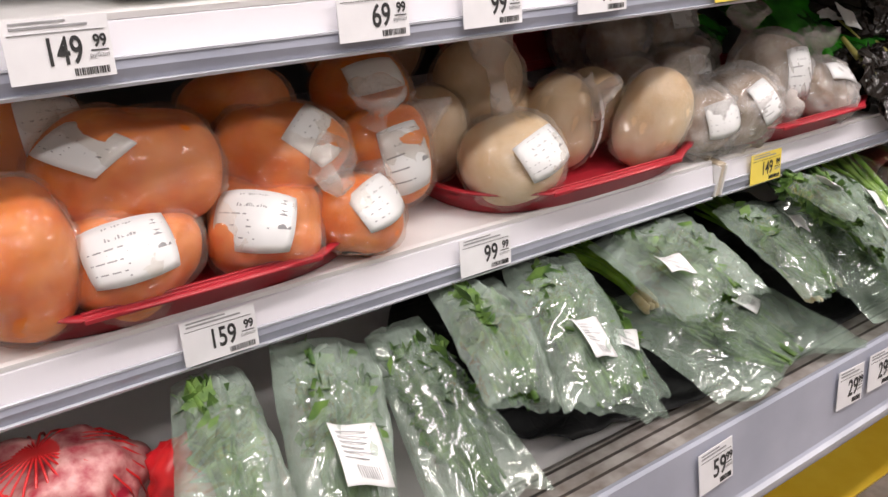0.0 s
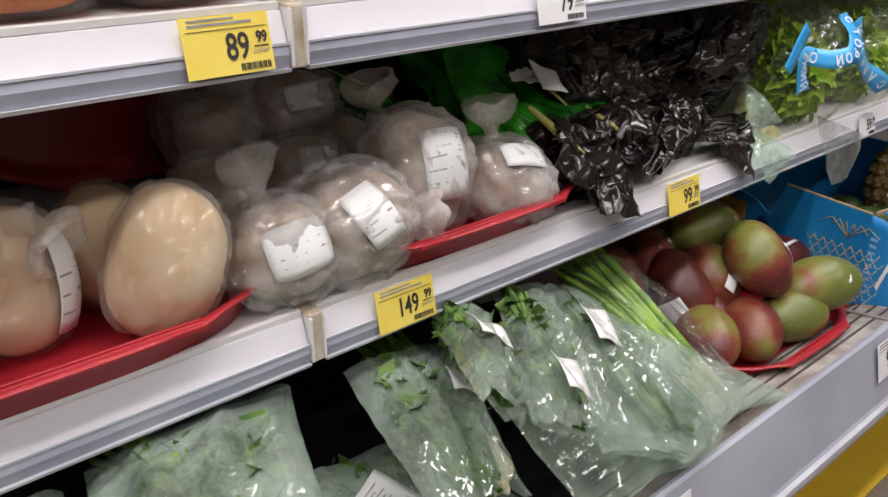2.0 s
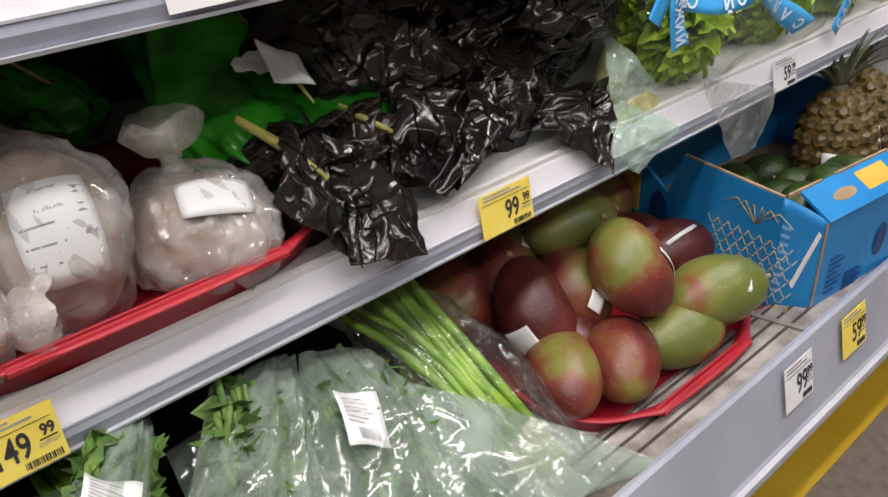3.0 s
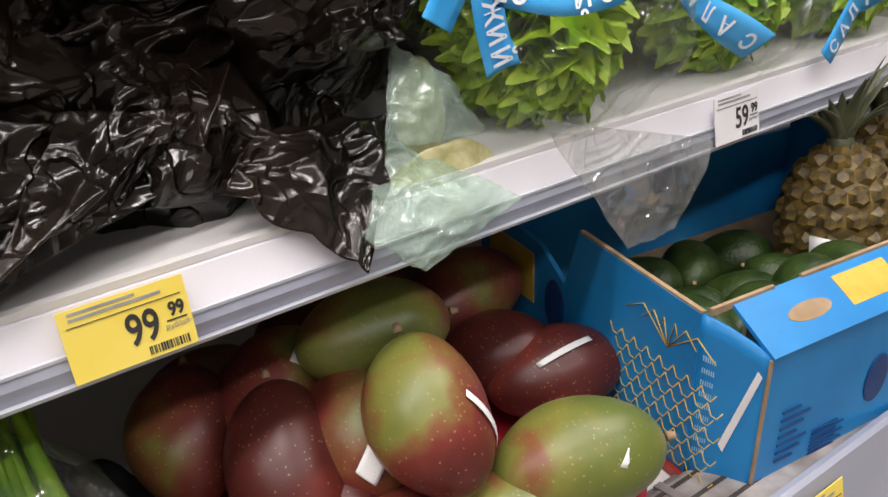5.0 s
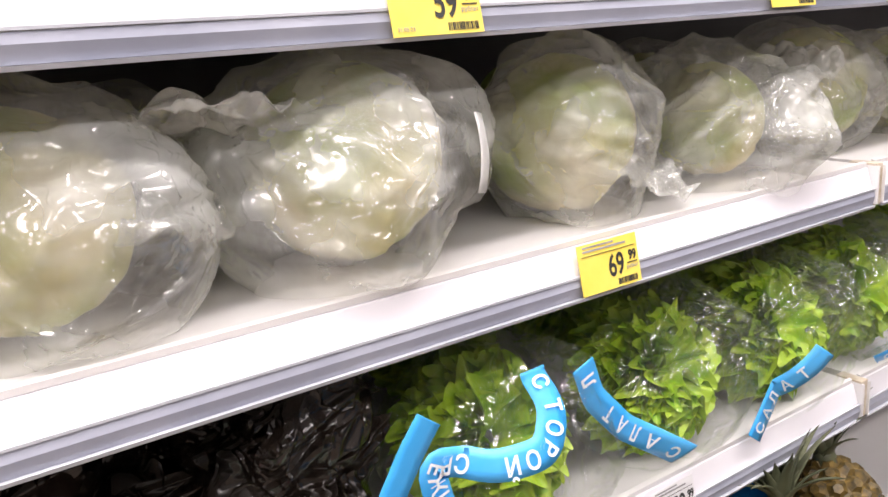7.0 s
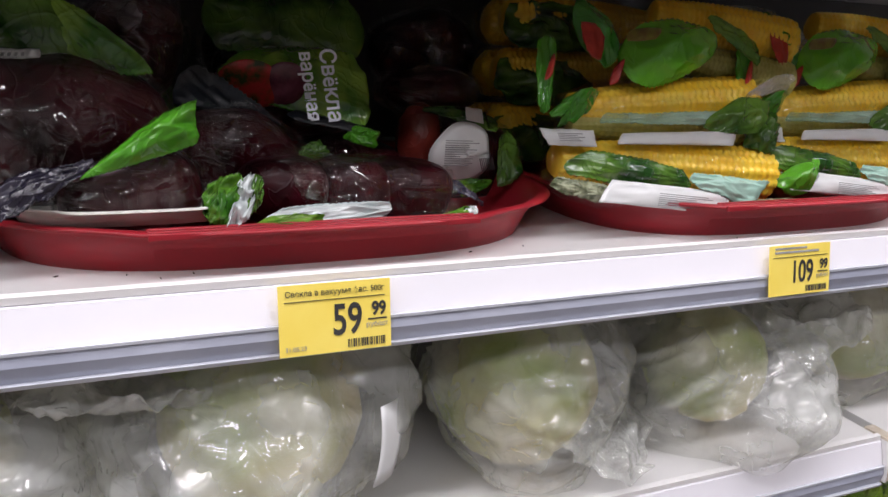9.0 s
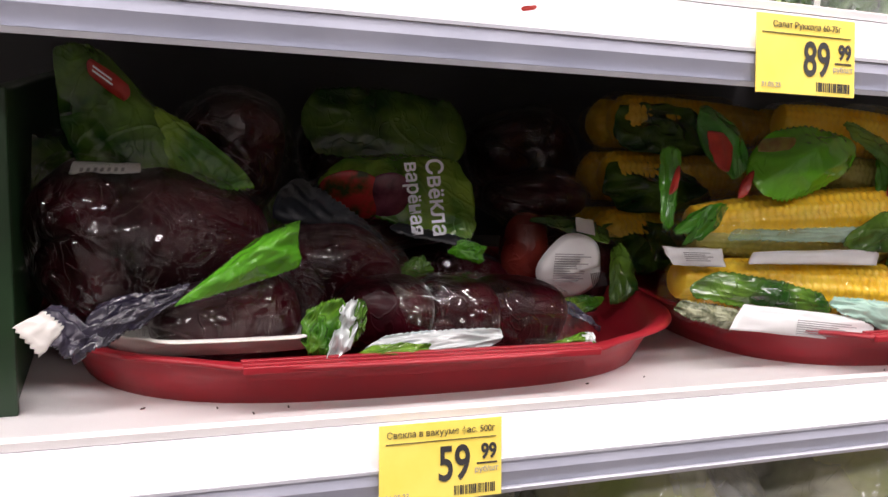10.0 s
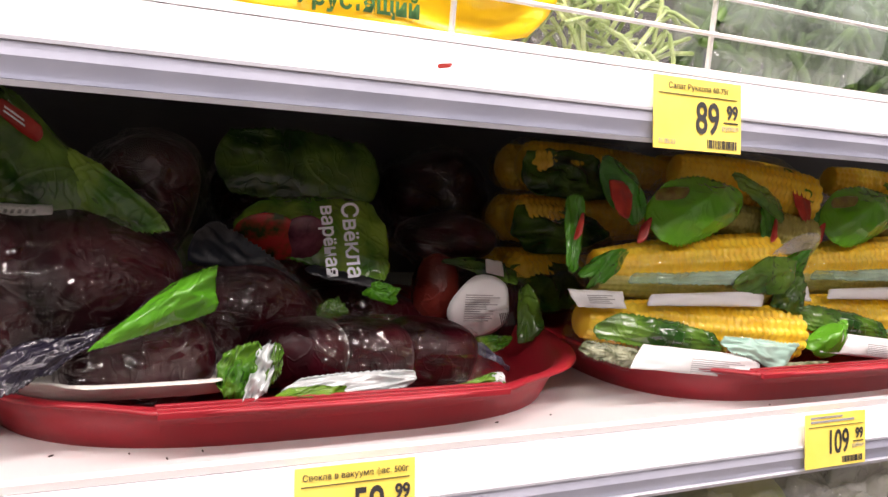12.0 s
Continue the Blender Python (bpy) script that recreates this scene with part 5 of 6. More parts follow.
def onion_bundle(a, b, spread, n, seed, bagged):
    a, b = Vector(a), Vector(b)
    t = thing("spring_onion_bundle", Matrix.Translation(b), "bunch of fresh spring onions in a clear film bag", "spring onions", "spring onion bunches")
    rnd = random.Random(seed)
    d = a - b
    side = d.cross(Vector((0, 0, 1))).normalized()
    for k in range(n):
        o = side * rnd.uniform(-1, 1) * spread + Vector((0, 0, rnd.uniform(-0.3, 1) * spread * 0.5))
        e = side * rnd.uniform(-1, 1) * spread * 1.4 + Vector((0, 0, rnd.uniform(-0.6, 0.6) * spread))
        st = rnd.uniform(0, 0.12)
        r = rnd.uniform(0.0026, 0.005)
        pts = [o * 0.8 + e * s * s + d * (st + (1.0 - st) * s) + Vector((0, 0, 0.012 * math.sin(3 * s))) for s in (0.12, 0.35, 0.6, 0.85, 1.05)]
        stalk = part("stalk", tube(pts, [r * 1.1, r * 1.1, r * 1.25, r * 1.1, r * 0.6], 8), "onion", t)
        part("bulb", tube([o * 0.8 + d * (st - 0.03), o * 0.8 + d * (st + 0.0), pts[0], pts[0] + (pts[1] - pts[0]) * 0.25], [r * 0.5, r * 1.5, r * 1.25, r * 1.12], 8), "onion_white", stalk)
    if bagged:
        m = d.to_track_quat("Y", "Z").to_matrix()
        bm = blob(spread * 1.9, d.length * 0.56, spread * 1.35, seed, 0.012, 16, 0.0, 18, 5, 0.7, facet=0.003, fs=24, pleat=(Vector((0.1, 0.98, 0.1)).normalized(), 3.0, 0.006))
        bmesh.ops.rotate(bm, cent=(0, 0, 0), matrix=m, verts=bm.verts)
        bmesh.ops.translate(bm, vec=d * 0.46, verts=bm.verts)
        part("film", bm, "film_crisp", t, "clear film bag")
    return t


onion_bundle((1.453, 0.100, 0.544), (1.427, -0.115, 0.501), 0.018, 16, 5, False)
onion_bundle((1.750, 0.080, 0.559), (1.793, -0.125, 0.428), 0.03, 24, 6, True)
onion_bundle((1.764, 0.060, 0.488), (1.659, -0.120, 0.466), 0.02, 10, 8, False)
onion_bundle((1.169, 0.100, 0.546), (1.190, -0.020, 0.512), 0.02, 18, 9, False)
t = thing("black_liner", pose(1.45, 0.02, D1), "black plastic liner under the herb bags", "liner")
part("liner_sheet", crumpled_sheet((-0.56, -0.155, 0.03), (0.42, -0.15, 0.03), (-0.56, 0.3, 0.012), (0.42, 0.3, 0.012), 0.014, 24, 21, 150, 50, 0.001), "black_tray", t)
t = thing("radish_net_bag", pose(0.468, 0.02, 0.53), "red net bag of pink radishes tied with a bow", "bagged radishes")
part("radishes", blob(0.085, 0.06, 0.055, 3, 0.02, 30, 0.0, 20, 5), "radish", t)
bm = bmesh.new()
for k in range(16):
    an = math.pi * k / 16
    tube([(0.088 * math.cos(q) * math.cos(an), 0.063 * math.cos(q) * math.sin(an), 0.058 * math.sin(q)) for q in [j * math.pi * 2 / 18 for j in range(19)]], 0.0012, 4, bm, caps=False)
part("net", bm, "net", t, "thin red net")
part("bow", blob(0.028, 0.02, 0.026, 5, 0.008, 40, 0.012, 40, 4), "net", t, "glossy red bow").location = (0.105, -0.045, 0.018)
part("net_band", crumpled_sheet((-0.075, -0.062, 0.03), (-0.02, -0.068, 0.03), (-0.08, -0.03, 0.06), (-0.03, -0.03, 0.062), 0.006, 20, 3, 20, 20), "net", t, "red printed film band")


def mango_bm(seed, a=0.043, b=0.062):
    bm = bmesh.new()
    bmesh.ops.create_icosphere(bm, subdivisions=4, radius=1.0)
    for v in bm.verts:
        d = v.co.normalized()
        k = 1 + 0.05 * d.y - 0.06 * d.y * d.y + 0.03 * noise.noise(d * 1.5 + Vector((seed, 2, 1)))
        v.co = Vector((d.x * a * k + 0.006 * d.y * d.y, d.y * b, d.z * a * 0.93 * k))
    return bm


# x, y, z, turn, tilt, ripeness (0 mixed, 1 red, 2 green)
MANGO = [(1.889, 0.116, 0.485, 20, 30, 1), (1.962, 0.111, 0.496, 60, 20, 0), (2.037, 0.074, 0.541, 100, 0, 0), (1.937, 0.037, 0.482, 10, 40, 1), (1.995, 0.03, 0.492, 20, 30, 0), (2.018, -0.029, 0.53, 5, 42, 0),
         (2.19, 0.03, 0.457, 110, 5, 1), (2.112, -0.08, 0.48, 112, 4, 2), (2.053, -0.073, 0.447, 112, 4, 2), (1.971, -0.058, 0.447, 50, 0, 1), (1.908, -0.03, 0.447, 40, 0, 0), (2.174, 0.14, 0.492, 80, 0, 1),
         (2.161, 0.075, 0.463, 130, 10, 1), (2.07, 0.14, 0.452, 80, 0, 1), (1.97, 0.02, 0.447, 20, 0, 1), (1.93, 0.2, 0.45, 70, 0, 0), (2.05, 0.235, 0.45, 85, 0, 1), (2.14, 0.24, 0.45, 80, 0, 0)]
SKINS = ("mango", "mango_red", "mango_green")
mm0 = {}
for k in range(4):
    for sk in range(3):
        me = bpy.data.meshes.new("fruit")
        bm = mango_bm(k * 3.1, 0.0425 + 0.0015 * (k % 2), 0.057 + 0.003 * k)
        bm.to_mesh(me)
        bm.free()
        me.materials.append(M[SKINS[sk]])
        me.shade_smooth()
        mm0[k, sk] = me
LOOK = ("green mango flushed with red", "deep red mango", "yellow-green mango")
# which mangoes carry a paper strip: azimuth, height, width, length, spin
STRIPS = {1: (55, 35, 0.014, 0.036, 10), 3: (-70, 10, 0.03, 0.05, 12), 4: (-20, 50, 0.018, 0.02, 40), 5: (60, 40, 0.005, 0.06, 20), 6: (-10, 60, 0.006, 0.05, 80), 7: (25, 40, 0.006, 0.055, 60), 9: (60, 10, 0.006, 0.05, 20)}
for i, (x, y, z, rz, rx, sk) in enumerate(MANGO):
    t = thing("mango", pose(x, y, z, rx, 0, -rz), LOOK[sk] + " in a pile on a red tray", "mango", "pile of mangoes")
    share("fruit", mm0[i % 4, sk], t, pose(0, 0, 0))
    part("stem_scar", tube([(0.0055, 0.058, 0), (0.006, 0.0645, 0)], [0.004, 0.0025], 8), "carton", t).location = (0, 0.002 + 0.003 * (i % 4), 0)
    if i in STRIPS:
        az, el, w, h, spin = STRIPS[i]
        fn = on_body((0.044, 0.061, 0.041), rz + az, el, w, h, spin, 1.02)
        st = part("sticker", sheet(fn, 5, 10, 0.0005), "label", t, "white paper strip with small print")
        if w > 0.01:
            bm = bmesh.new()
            for k in range(7):
                f = patch(fn, 0.12, 0.7 + 0.04 * (k % 4), 0.1 + k * 0.12, 0.13 + k * 0.12, 1.01)
                bm.faces.new([bm.verts.new(f(*q)) for q in ((0, 0), (1, 0), (1, 1), (0, 1))])
            part("print", bm, "ink_grey", st, smooth=False)

# the blue carton with avocados and pineapples
BOX = pose(2.214, -0.14, D1 + 0.004, 0, 0, -7)
t = thing("fruit_carton", BOX, "open blue printed fruit carton on the bottom deck", "carton")
L, W = 0.46, 0.36
part("base", box(0, L, 0, W, 0.002, 0.007), "carton", t, smooth=False)
side = part("side_wall", extrude_x([(0.045, 0.0), (W, 0.0), (W, 0.14), (0.25, 0.128), (0.212, 0.104), (0.192, 0.166), (0.045, 0.161)], 0.0, 0.005), "box_blue", t, "blue printed end wall with a worn brown edge", smooth=False)
part("raw_edge", extrude_x([(0.045, 0.1605), (0.192, 0.1655), (0.192, 0.168), (0.045, 0.163)], 0.0005, 0.0045), "carton", side, smooth=False)
front = part("front_wall", extrude_x([(0.0, 0.0), (0.004, 0.0), (0.004, 0.138), (0.0, 0.135)], 0.027, L), "box_blue", t, "blue printed front wall", smooth=False)
fl = part("folded_rim", extrude_x([(-0.001, 0.136), (0.042, 0.16), (0.042, 0.1635), (-0.003, 0.1395)], 0.027, 0.21), "box_blue", t, "folded blue rim with hand slot", smooth=False)
part("folded_rim", extrude_x([(-0.001, 0.14), (0.02, 0.165), (0.018, 0.168), (-0.003, 0.1435)], 0.215, L), "box_blue", t, smooth=False)
for x0, x1 in ((0.006, 0.07), (0.1, 0.21), (0.215, 0.3), (0.34, L)):
    part("raw_edge", box(x0, x1, 0.0405, 0.0435, 0.1595, 0.1655) if x0 < 0.21 else box(x0, x1, 0.0165, 0.0195, 0.1655, 0.1705), "carton", t, "worn brown cardboard edge", smooth=False)
def corner_fold(u, v):
    top = 0.161 - 0.023 * u
    return (0.001 + 0.026 * u + 0.003 * math.sin(math.pi * u), 0.045 - 0.045 * u, 0.002 + (top - 0.002) * v)


corner = part("corner_fold", sheet(corner_fold, 8, 10, 0.003), "box_blue", t, "bevelled blue corner fold")
bm = bmesh.new()
bm.faces.new([bm.verts.new(Vector(corner_fold(u, v)) + Vector((-0.0014, -0.0009, 0))) for u, v in ((0.42, 0.3), (0.5, 0.26), (0.92, 0.86), (0.84, 0.88))])
part("white_strip", bm, "label", corner, "white torn strip", smooth=False)
for k in range(6):
    bm = bmesh.new()
    for q in range(9):
        u, v = 0.08 + 0.03 * k, 0.2 + 0.07 * q
        bm.faces.new([bm.verts.new(Vector(corner_fold(u + du, v + dv)) + Vector((-0.001, -0.0006, 0))) for du, dv in ((0, 0), (0.016, 0), (0.016, 0.03), (0, 0.03))])
    part("pale_dashes", bm, "pale_blue", corner, "rows of pale printed dashes", smooth=False)
part("raw_edge", box(0.0255, 0.0285, -0.0014, 0.0004, 0.02, 0.137), "carton", t, "scuffed brown corner", smooth=False)
part("inner_wall", box(0.05, L, 0.044, 0.048, 0.007, 0.158), "carton", t, smooth=False)
part("back_wall", box(0.006, L, W - 0.005, W, 0.0, 0.12), "box_blue", t, smooth=False)
part("end_wall", box(L + 0.001, L + 0.006, 0, W, 0.0, 0.14), "box_blue", t, smooth=False)
FR = pose(0, -0.001, 0.1397, math.degrees(math.atan2(0.024, 0.045)), 0, 0)


def on_rim(x0, x1, v0, v1, name, mat):
    bm = box(x0, x1, v0, v1, 0.0, 0.0012)
    bmesh.ops.transform(bm, matrix=FR, verts=bm.verts)
    return part(name, bm, mat, fl, smooth=False)


bm = bmesh.new()
bmesh.ops.create_cone(bm, cap_ends=True, segments=24, radius1=0.012, radius2=0.012, depth=0.0016)
bmesh.ops.scale(bm, vec=(1.9, 0.65, 1), verts=bm.verts)
bmesh.ops.translate(bm, vec=(0.085, 0.022, 0.0005), verts=bm.verts)
bmesh.ops.transform(bm, matrix=FR, verts=bm.verts)
part("hand_slot", bm, "carton", fl, "oval hand slot with torn brown edge", smooth=False)
on_rim(0.125, 0.185, 0.012, 0.04, "gold_panel", "gold")
# printed panels on the walls
for k in range(8):
    for q in range(8):
        cx, cz = 0.02 + k * 0.0155 + (q % 2) * 0.0078, 0.022 + q * 0.0115
        part("gold_arc", tube([(-0.0008, cx - 0.0075, cz), (-0.0012, cx - 0.003, cz - 0.008), (-0.0012, cx + 0.003, cz - 0.008), (-0.0008, cx + 0.0075, cz)], 0.0005, 4), "gold", side)
for k in range(6):
    part("gold_arc", tube([(-0.0008, 0.075, 0.115), (-0.001, 0.075 + (k - 2.5) * 0.012, 0.14), (-0.0008, 0.075 + (k - 2.5) * 0.02, 0.128)], 0.0006, 4), "gold", side)
part("gold_panel", box(-0.0016, -0.0002, 0.26, 0.34, 0.06, 0.115), "gold", side, smooth=False)
part("navy_print", blob(0.0012, 0.016, 0.028, 1, 0, 20, 0, 20, 3), "navy", side).location = (-0.0008, 0.225, 0.075)
part("gold_panel", box(0.27, 0.36, -0.0016, -0.0002, 0.07, 0.115), "gold", front, smooth=False)
for cx in (0.16, 0.40):
    part("navy_print", blob(0.014, 0.0012, 0.024, 1, 0, 20, 0, 20, 3), "navy", front).location = (cx, -0.0008, 0.07)
bm = bmesh.new()
for k in range(7):
    box(0.05, 0.05 + 0.02 + 0.006 * (k % 3), -0.0014, -0.0002, 0.03 + k * 0.008, 0.032 + k * 0.008, bm=bm)
    box(0.09, 0.09 + 0.03 + 0.008 * (k % 2), -0.0014, -0.0002, 0.02 + k * 0.004, 0.0212 + k * 0.004, bm=bm)
part("small_print", bm, "navy", front, smooth=False)
part("red_base_edge", box(0.0, L, -0.004, -0.0005, 0.0, 0.009), "red_print", front, "red paper edge under the carton", smooth=False)
part("red_base_edge", box(-0.004, -0.0005, 0.0, W, 0.0, 0.009), "red_print", side, smooth=False)

for i in range(16):
    rnd = random.Random(500 + i)
    lx, ly = 0.05 + 0.062 * (i % 4) + rnd.uniform(-0.006, 0.006), 0.085 + 0.072 * ((i // 4) % 3) + rnd.uniform(-0.006, 0.006)
    lz = 0.036 + (0.02 if i < 12 else 0.065)
    t = thing("avocado", BOX @ pose(lx, ly, lz, rnd.uniform(-25, 25), rnd.uniform(-15, 15), rnd.uniform(0, 180)), "dark green avocado in a blue carton", "avocado", "avocados in the carton")
    bm = blob(0.031, 0.044, 0.031, i, 0.002, 20, 0, 20, 4)
    for v in bm.verts:
        v.co.x *= 1 - 3.5 * v.co.y
        v.co.z *= 1 - 3.5 * v.co.y
    part("fruit", bm, "avocado", t)
    part("stem_scar", tube([(0, 0.042, 0), (0, 0.047, 0)], [0.003, 0.002], 8), "carton", t)


def pineapple(x, y, z, lean, seed, turn=0):
    t = thing("pineapple", pose(x, y, z, lean, 0, turn), "brown-green pineapple with a grey-green crown in the carton", "pineapple", "pineapples")
    part("core", blob(0.054, 0.054, 0.082, 1, 0, 20, 0, 20, 4), "pine", t)
    rnd = random.Random(seed)
    me = None
    rows_n, per = 11, 15
    for q in range(rows_n):
        el = (q + 0.5) / rows_n * math.pi - math.pi / 2
        cnt = max(5, round(per * math.cos(el)))
        for k in range(cnt):
            a = 2 * math.pi * (k + 0.5 * (q % 2)) / cnt
            d = Vector((math.cos(el) * math.cos(a), math.cos(el) * math.sin(a), math.sin(el)))
            if me is None:
                bm = bmesh.new()
                bmesh.ops.create_cone(bm, cap_ends=True, segments=6, radius1=0.0135, radius2=0.006, depth=0.009)
                for v in bm.verts:
                    if v.co.z > 0:
                        v.co.y -= 0.002
                vt = bm.verts.new((0, -0.005, 0.009))
                me = bpy.data.meshes.new("scale")
                bm.verts.remove(vt)
                bm.to_mesh(me)
                bm.free()
                me.materials.append(M["pine"])
            p = Vector((d.x * 0.055, d.y * 0.055, d.z * 0.084))
            nn = Vector((d.x / 0.055, d.y / 0.055, d.z / 0.084)).normalized()
            share("scale", me, t, Matrix.Translation(p) @ nn.to_track_quat("Z", "Y").to_matrix().to_4x4())
    crown = part("crown", tube([(0, 0, 0.078), (0, 0, 0.1)], [0.016, 0.01], 10), "pine_leaf", t)
    for k in range(26):
        a, ln, out = k * 2.4, rnd.uniform(0.05, 0.1), rnd.uniform(0.25, 1.0)
        def fn(u, v, a=a, ln=ln, out=out):
            w = 0.009 * (1 - v) ** 0.7
            s = (u - 0.5) * 2 * w
            rr = 0.006 + ln * out * (v ** 1.3)
            zz = 0.084 + ln * (v - 0.35 * out * v * v)
            return (rr * math.cos(a) - s * math.sin(a), rr * math.sin(a) + s * math.cos(a), zz + abs(s) * 0.5)
        part("crown_leaf", sheet(fn, 2, 6, 0.0006), "pine_leaf", crown)
    part("tag", box(-0.05, -0.047, -0.03, 0.0, -0.02, 0.03), "label", t, "white paper tag").location = (-0.012, -0.01, -0.02)
    return t


pineapple(2.53, -0.02, 0.51, -8, 3)
pineapple(2.665, 0.0, 0.505, -14, 4, 10)

# ---- beetroot packs on the fourth deck ----
BEET = "vacuum pack of dark cooked beetroots on a red tray"


def pack_sheet(parent, c00, c10, c11, c01, mat, name="printed_flap", label="", bulge=0.004, crease_by=0.0022, seed=1, nu=40, nv=24, teeth=True, curl=0.0, rounding=0.16):
    """A stiff sheet of pack film through four corners, gently bowed, with notched ends; corners run round the sheet."""
    o = parent.matrix_world.translation
    c00, c10, c11, c01 = (Vector(c) - o for c in (c00, c10, c11, c01))
    n = (c10 - c00).cross(c01 - c00).normalized()
    if n.y > 0:
        n = -n
    if mat in ("label", "plate", "mint", "mint_clear"):
        rounding = 0.02

    def fn(u, v):
        u, v = 0.5 + (u - 0.5) * (1 - rounding * (2 * v - 1) ** 2), 0.5 + (v - 0.5) * (1 - rounding * (2 * u - 1) ** 2)
        p = c00 * (1 - u) * (1 - v) + c10 * u * (1 - v) + c01 * (1 - u) * v + c11 * u * v
        q = Vector((u * 0.3 + seed, v * 0.3, seed * 0.7))
        off = bulge * math.sin(math.pi * u) * math.sin(math.pi * v) + crease(q, crease_by, 9, seed) + curl * math.sin(u * 7 + seed) * (0.3 + 0.7 * v)
        if teeth and abs(v - 0.5) > 0.4:
            p = p + (c01 - c00).normalized() * (0.0007 if round(u * nu) % 2 else -0.0007)
        wob = crease(q + Vector((3, 1, 2)), crease_by * 0.8, 6, seed + 3)
        return p + n * off + (c10 - c00).normalized() * wob * 0.6 + (c01 - c00).normalized() * wob * 0.5
    return part(name, sheet(fn, nu, nv, 0.0005), mat, parent, label)


def bars_on(sheet_parent, parent, c00, c10, c01, rows_, mat="ink_grey", seed=1, lift=0.002, upright=False):
    """Lines of small print across a label given by three of its corners."""
    o = parent.matrix_world.translation
    c00, c10, c01 = (Vector(c) - o for c in (c00, c10, c01))
    n = (c10 - c00).cross(c01 - c00).normalized()
    if n.y > 0:
        n = -n
    rnd = random.Random(seed)
    bm = bmesh.new()
    for k in range(rows_):
        a, b = 0.12 + 0.76 * k / rows_, 0.12 + 0.76 * (k + 0.5) / rows_
        s, e = (0.1, rnd.uniform(0.6, 0.92)) if not upright else (0.15, 0.85)
        q = [(s, a), (e, a), (e, b), (s, b)] if not upright else [(a, s), (b, s), (b, e), (a, e)]
        bm.faces.new([bm.verts.new(c00 + (c10 - c00) * u + (c01 - c00) * v + n * lift) for u, v in q])
    return part("print", bm, mat, sheet_parent, smooth=False)


def words(parent, s, size, start, along, up, mat="ribbon_text", lift=0.003, squeeze=0.9, bold=0.0003, name="pack_lettering"):
    """Lettering whose line runs along one direction, with its tops towards the other."""
    x = Vector(along).normalized()
    y = (Vector(up) - x * Vector(up).dot(x)).normalized()
    z = x.cross(y)
    m = Matrix((x, y, z)).transposed().to_4x4()
    m.translation = Vector(start) - parent.matrix_world.translation + z * lift
    return lettering(name, s, size, mat, parent, m, squeeze, bold)


def beet_pack(at_, r, seed, rot=(0, 0, 0), power=0.9, beets=None):
    """Beetroots drawn tight in clear film; beets: offsets and sizes of the roots that show one by one."""
    t = thing("beetroot_pack", Matrix.Translation(at_), BEET, "beetroot pack", "beetroot packs")
    turn = pose(0, 0, 0, *rot)
    roots = beets or [((0, 0, 0), r)]
    for k, (off, rr) in enumerate(roots):
        bm = blob(*[q * 0.97 for q in rr], seed + k, 0.008, 22, 0.0, 18, 5, power, facet=0.0012, fs=16)
        bmesh.ops.transform(bm, matrix=turn, verts=bm.verts)
        part("beetroot", bm, "beet", t).location = off
    bm = blob(*[q * 1.03 for q in r], seed, 0.009, 20, 0.0, 22, 6, power, facet=0.003, fs=22, pleat=(Vector((0.9, 0.1, -0.3)).normalized(), 2.2, 0.0016))
    bmesh.ops.transform(bm, matrix=turn, verts=bm.verts)
    part("film", bm, "film_pack", t, "tight creased clear film")
    return t


# the large pack with its folded green end
b1 = beet_pack((1.973, 0.121, 1.226), (0.076, 0.05, 0.05), 401, (0, 6, 0))
pack_sheet(b1, (1.978, 0.036, 1.206), (2.050, 0.042, 1.227), (2.048, 0.046, 1.253), (2.027, 0.050, 1.243), "green_bright", label="bright green printed pack end", bulge=0.012, rounding=0.06, seed=3)
pack_sheet(b1, (1.932, 0.024, 1.182), (1.980, 0.035, 1.205), (1.996, 0.046, 1.218), (1.944, 0.050, 1.207), "pack_dark", "folded_edge", "dark shining underside of the pack", 0.004, 0.003, 5)
pack_sheet(b1, (1.916, 0.030, 1.203), (1.936, 0.024, 1.181), (1.948, 0.040, 1.194), (1.924, 0.045, 1.212), "pack_dark", "folded_edge", "", 0.004, 0.003, 6)
pack_sheet(b1, (1.909, 0.028, 1.204), (1.921, 0.024, 1.189), (1.932, 0.030, 1.202), (1.923, 0.030, 1.211), "plate", "paper_corner", "white paper corner", 0.002, 0.001, 7, 12, 12)
# a white plate and a small pack on it
t = thing("paper_plate", Matrix.Translation((2.016, 0.09, 1.178)), "white oval plate between the tray and the packs", "plate")
part("plate", tray_bm(0.075, 0.048, 0.011, 48), "plate", t)
b2 = beet_pack((2.014, 0.072, 1.194), (0.041, 0.026, 0.0225), 402, (0, -6, 6), 0.62)
# upper left pack: printed front over a dark root
b7 = beet_pack((2.028, 0.175, 1.274), (0.034, 0.04, 0.042), 406)
pack_sheet(b7, (1.928, 0.118, 1.268), (2.023, 0.100, 1.255), (1.948, 0.150, 1.339), (1.917, 0.160, 1.340), "green_pack", label="green pack front with a leafy print", bulge=0.01, seed=13, nu=50, nv=40)
pack_sheet(b7, (1.980, 0.110, 1.262), (2.041, 0.100, 1.258), (1.994, 0.120, 1.301), (1.956, 0.135, 1.312), "green_leafy", label="bright green margin with small print", bulge=0.005, seed=14)
pack_sheet(b7, (1.939, 0.128, 1.323), (1.961, 0.118, 1.307), (1.964, 0.118, 1.318), (1.940, 0.130, 1.334), "red_print", "red_panel", "red logo patch", 0.001, 0.0006, 3, 12, 8, False)
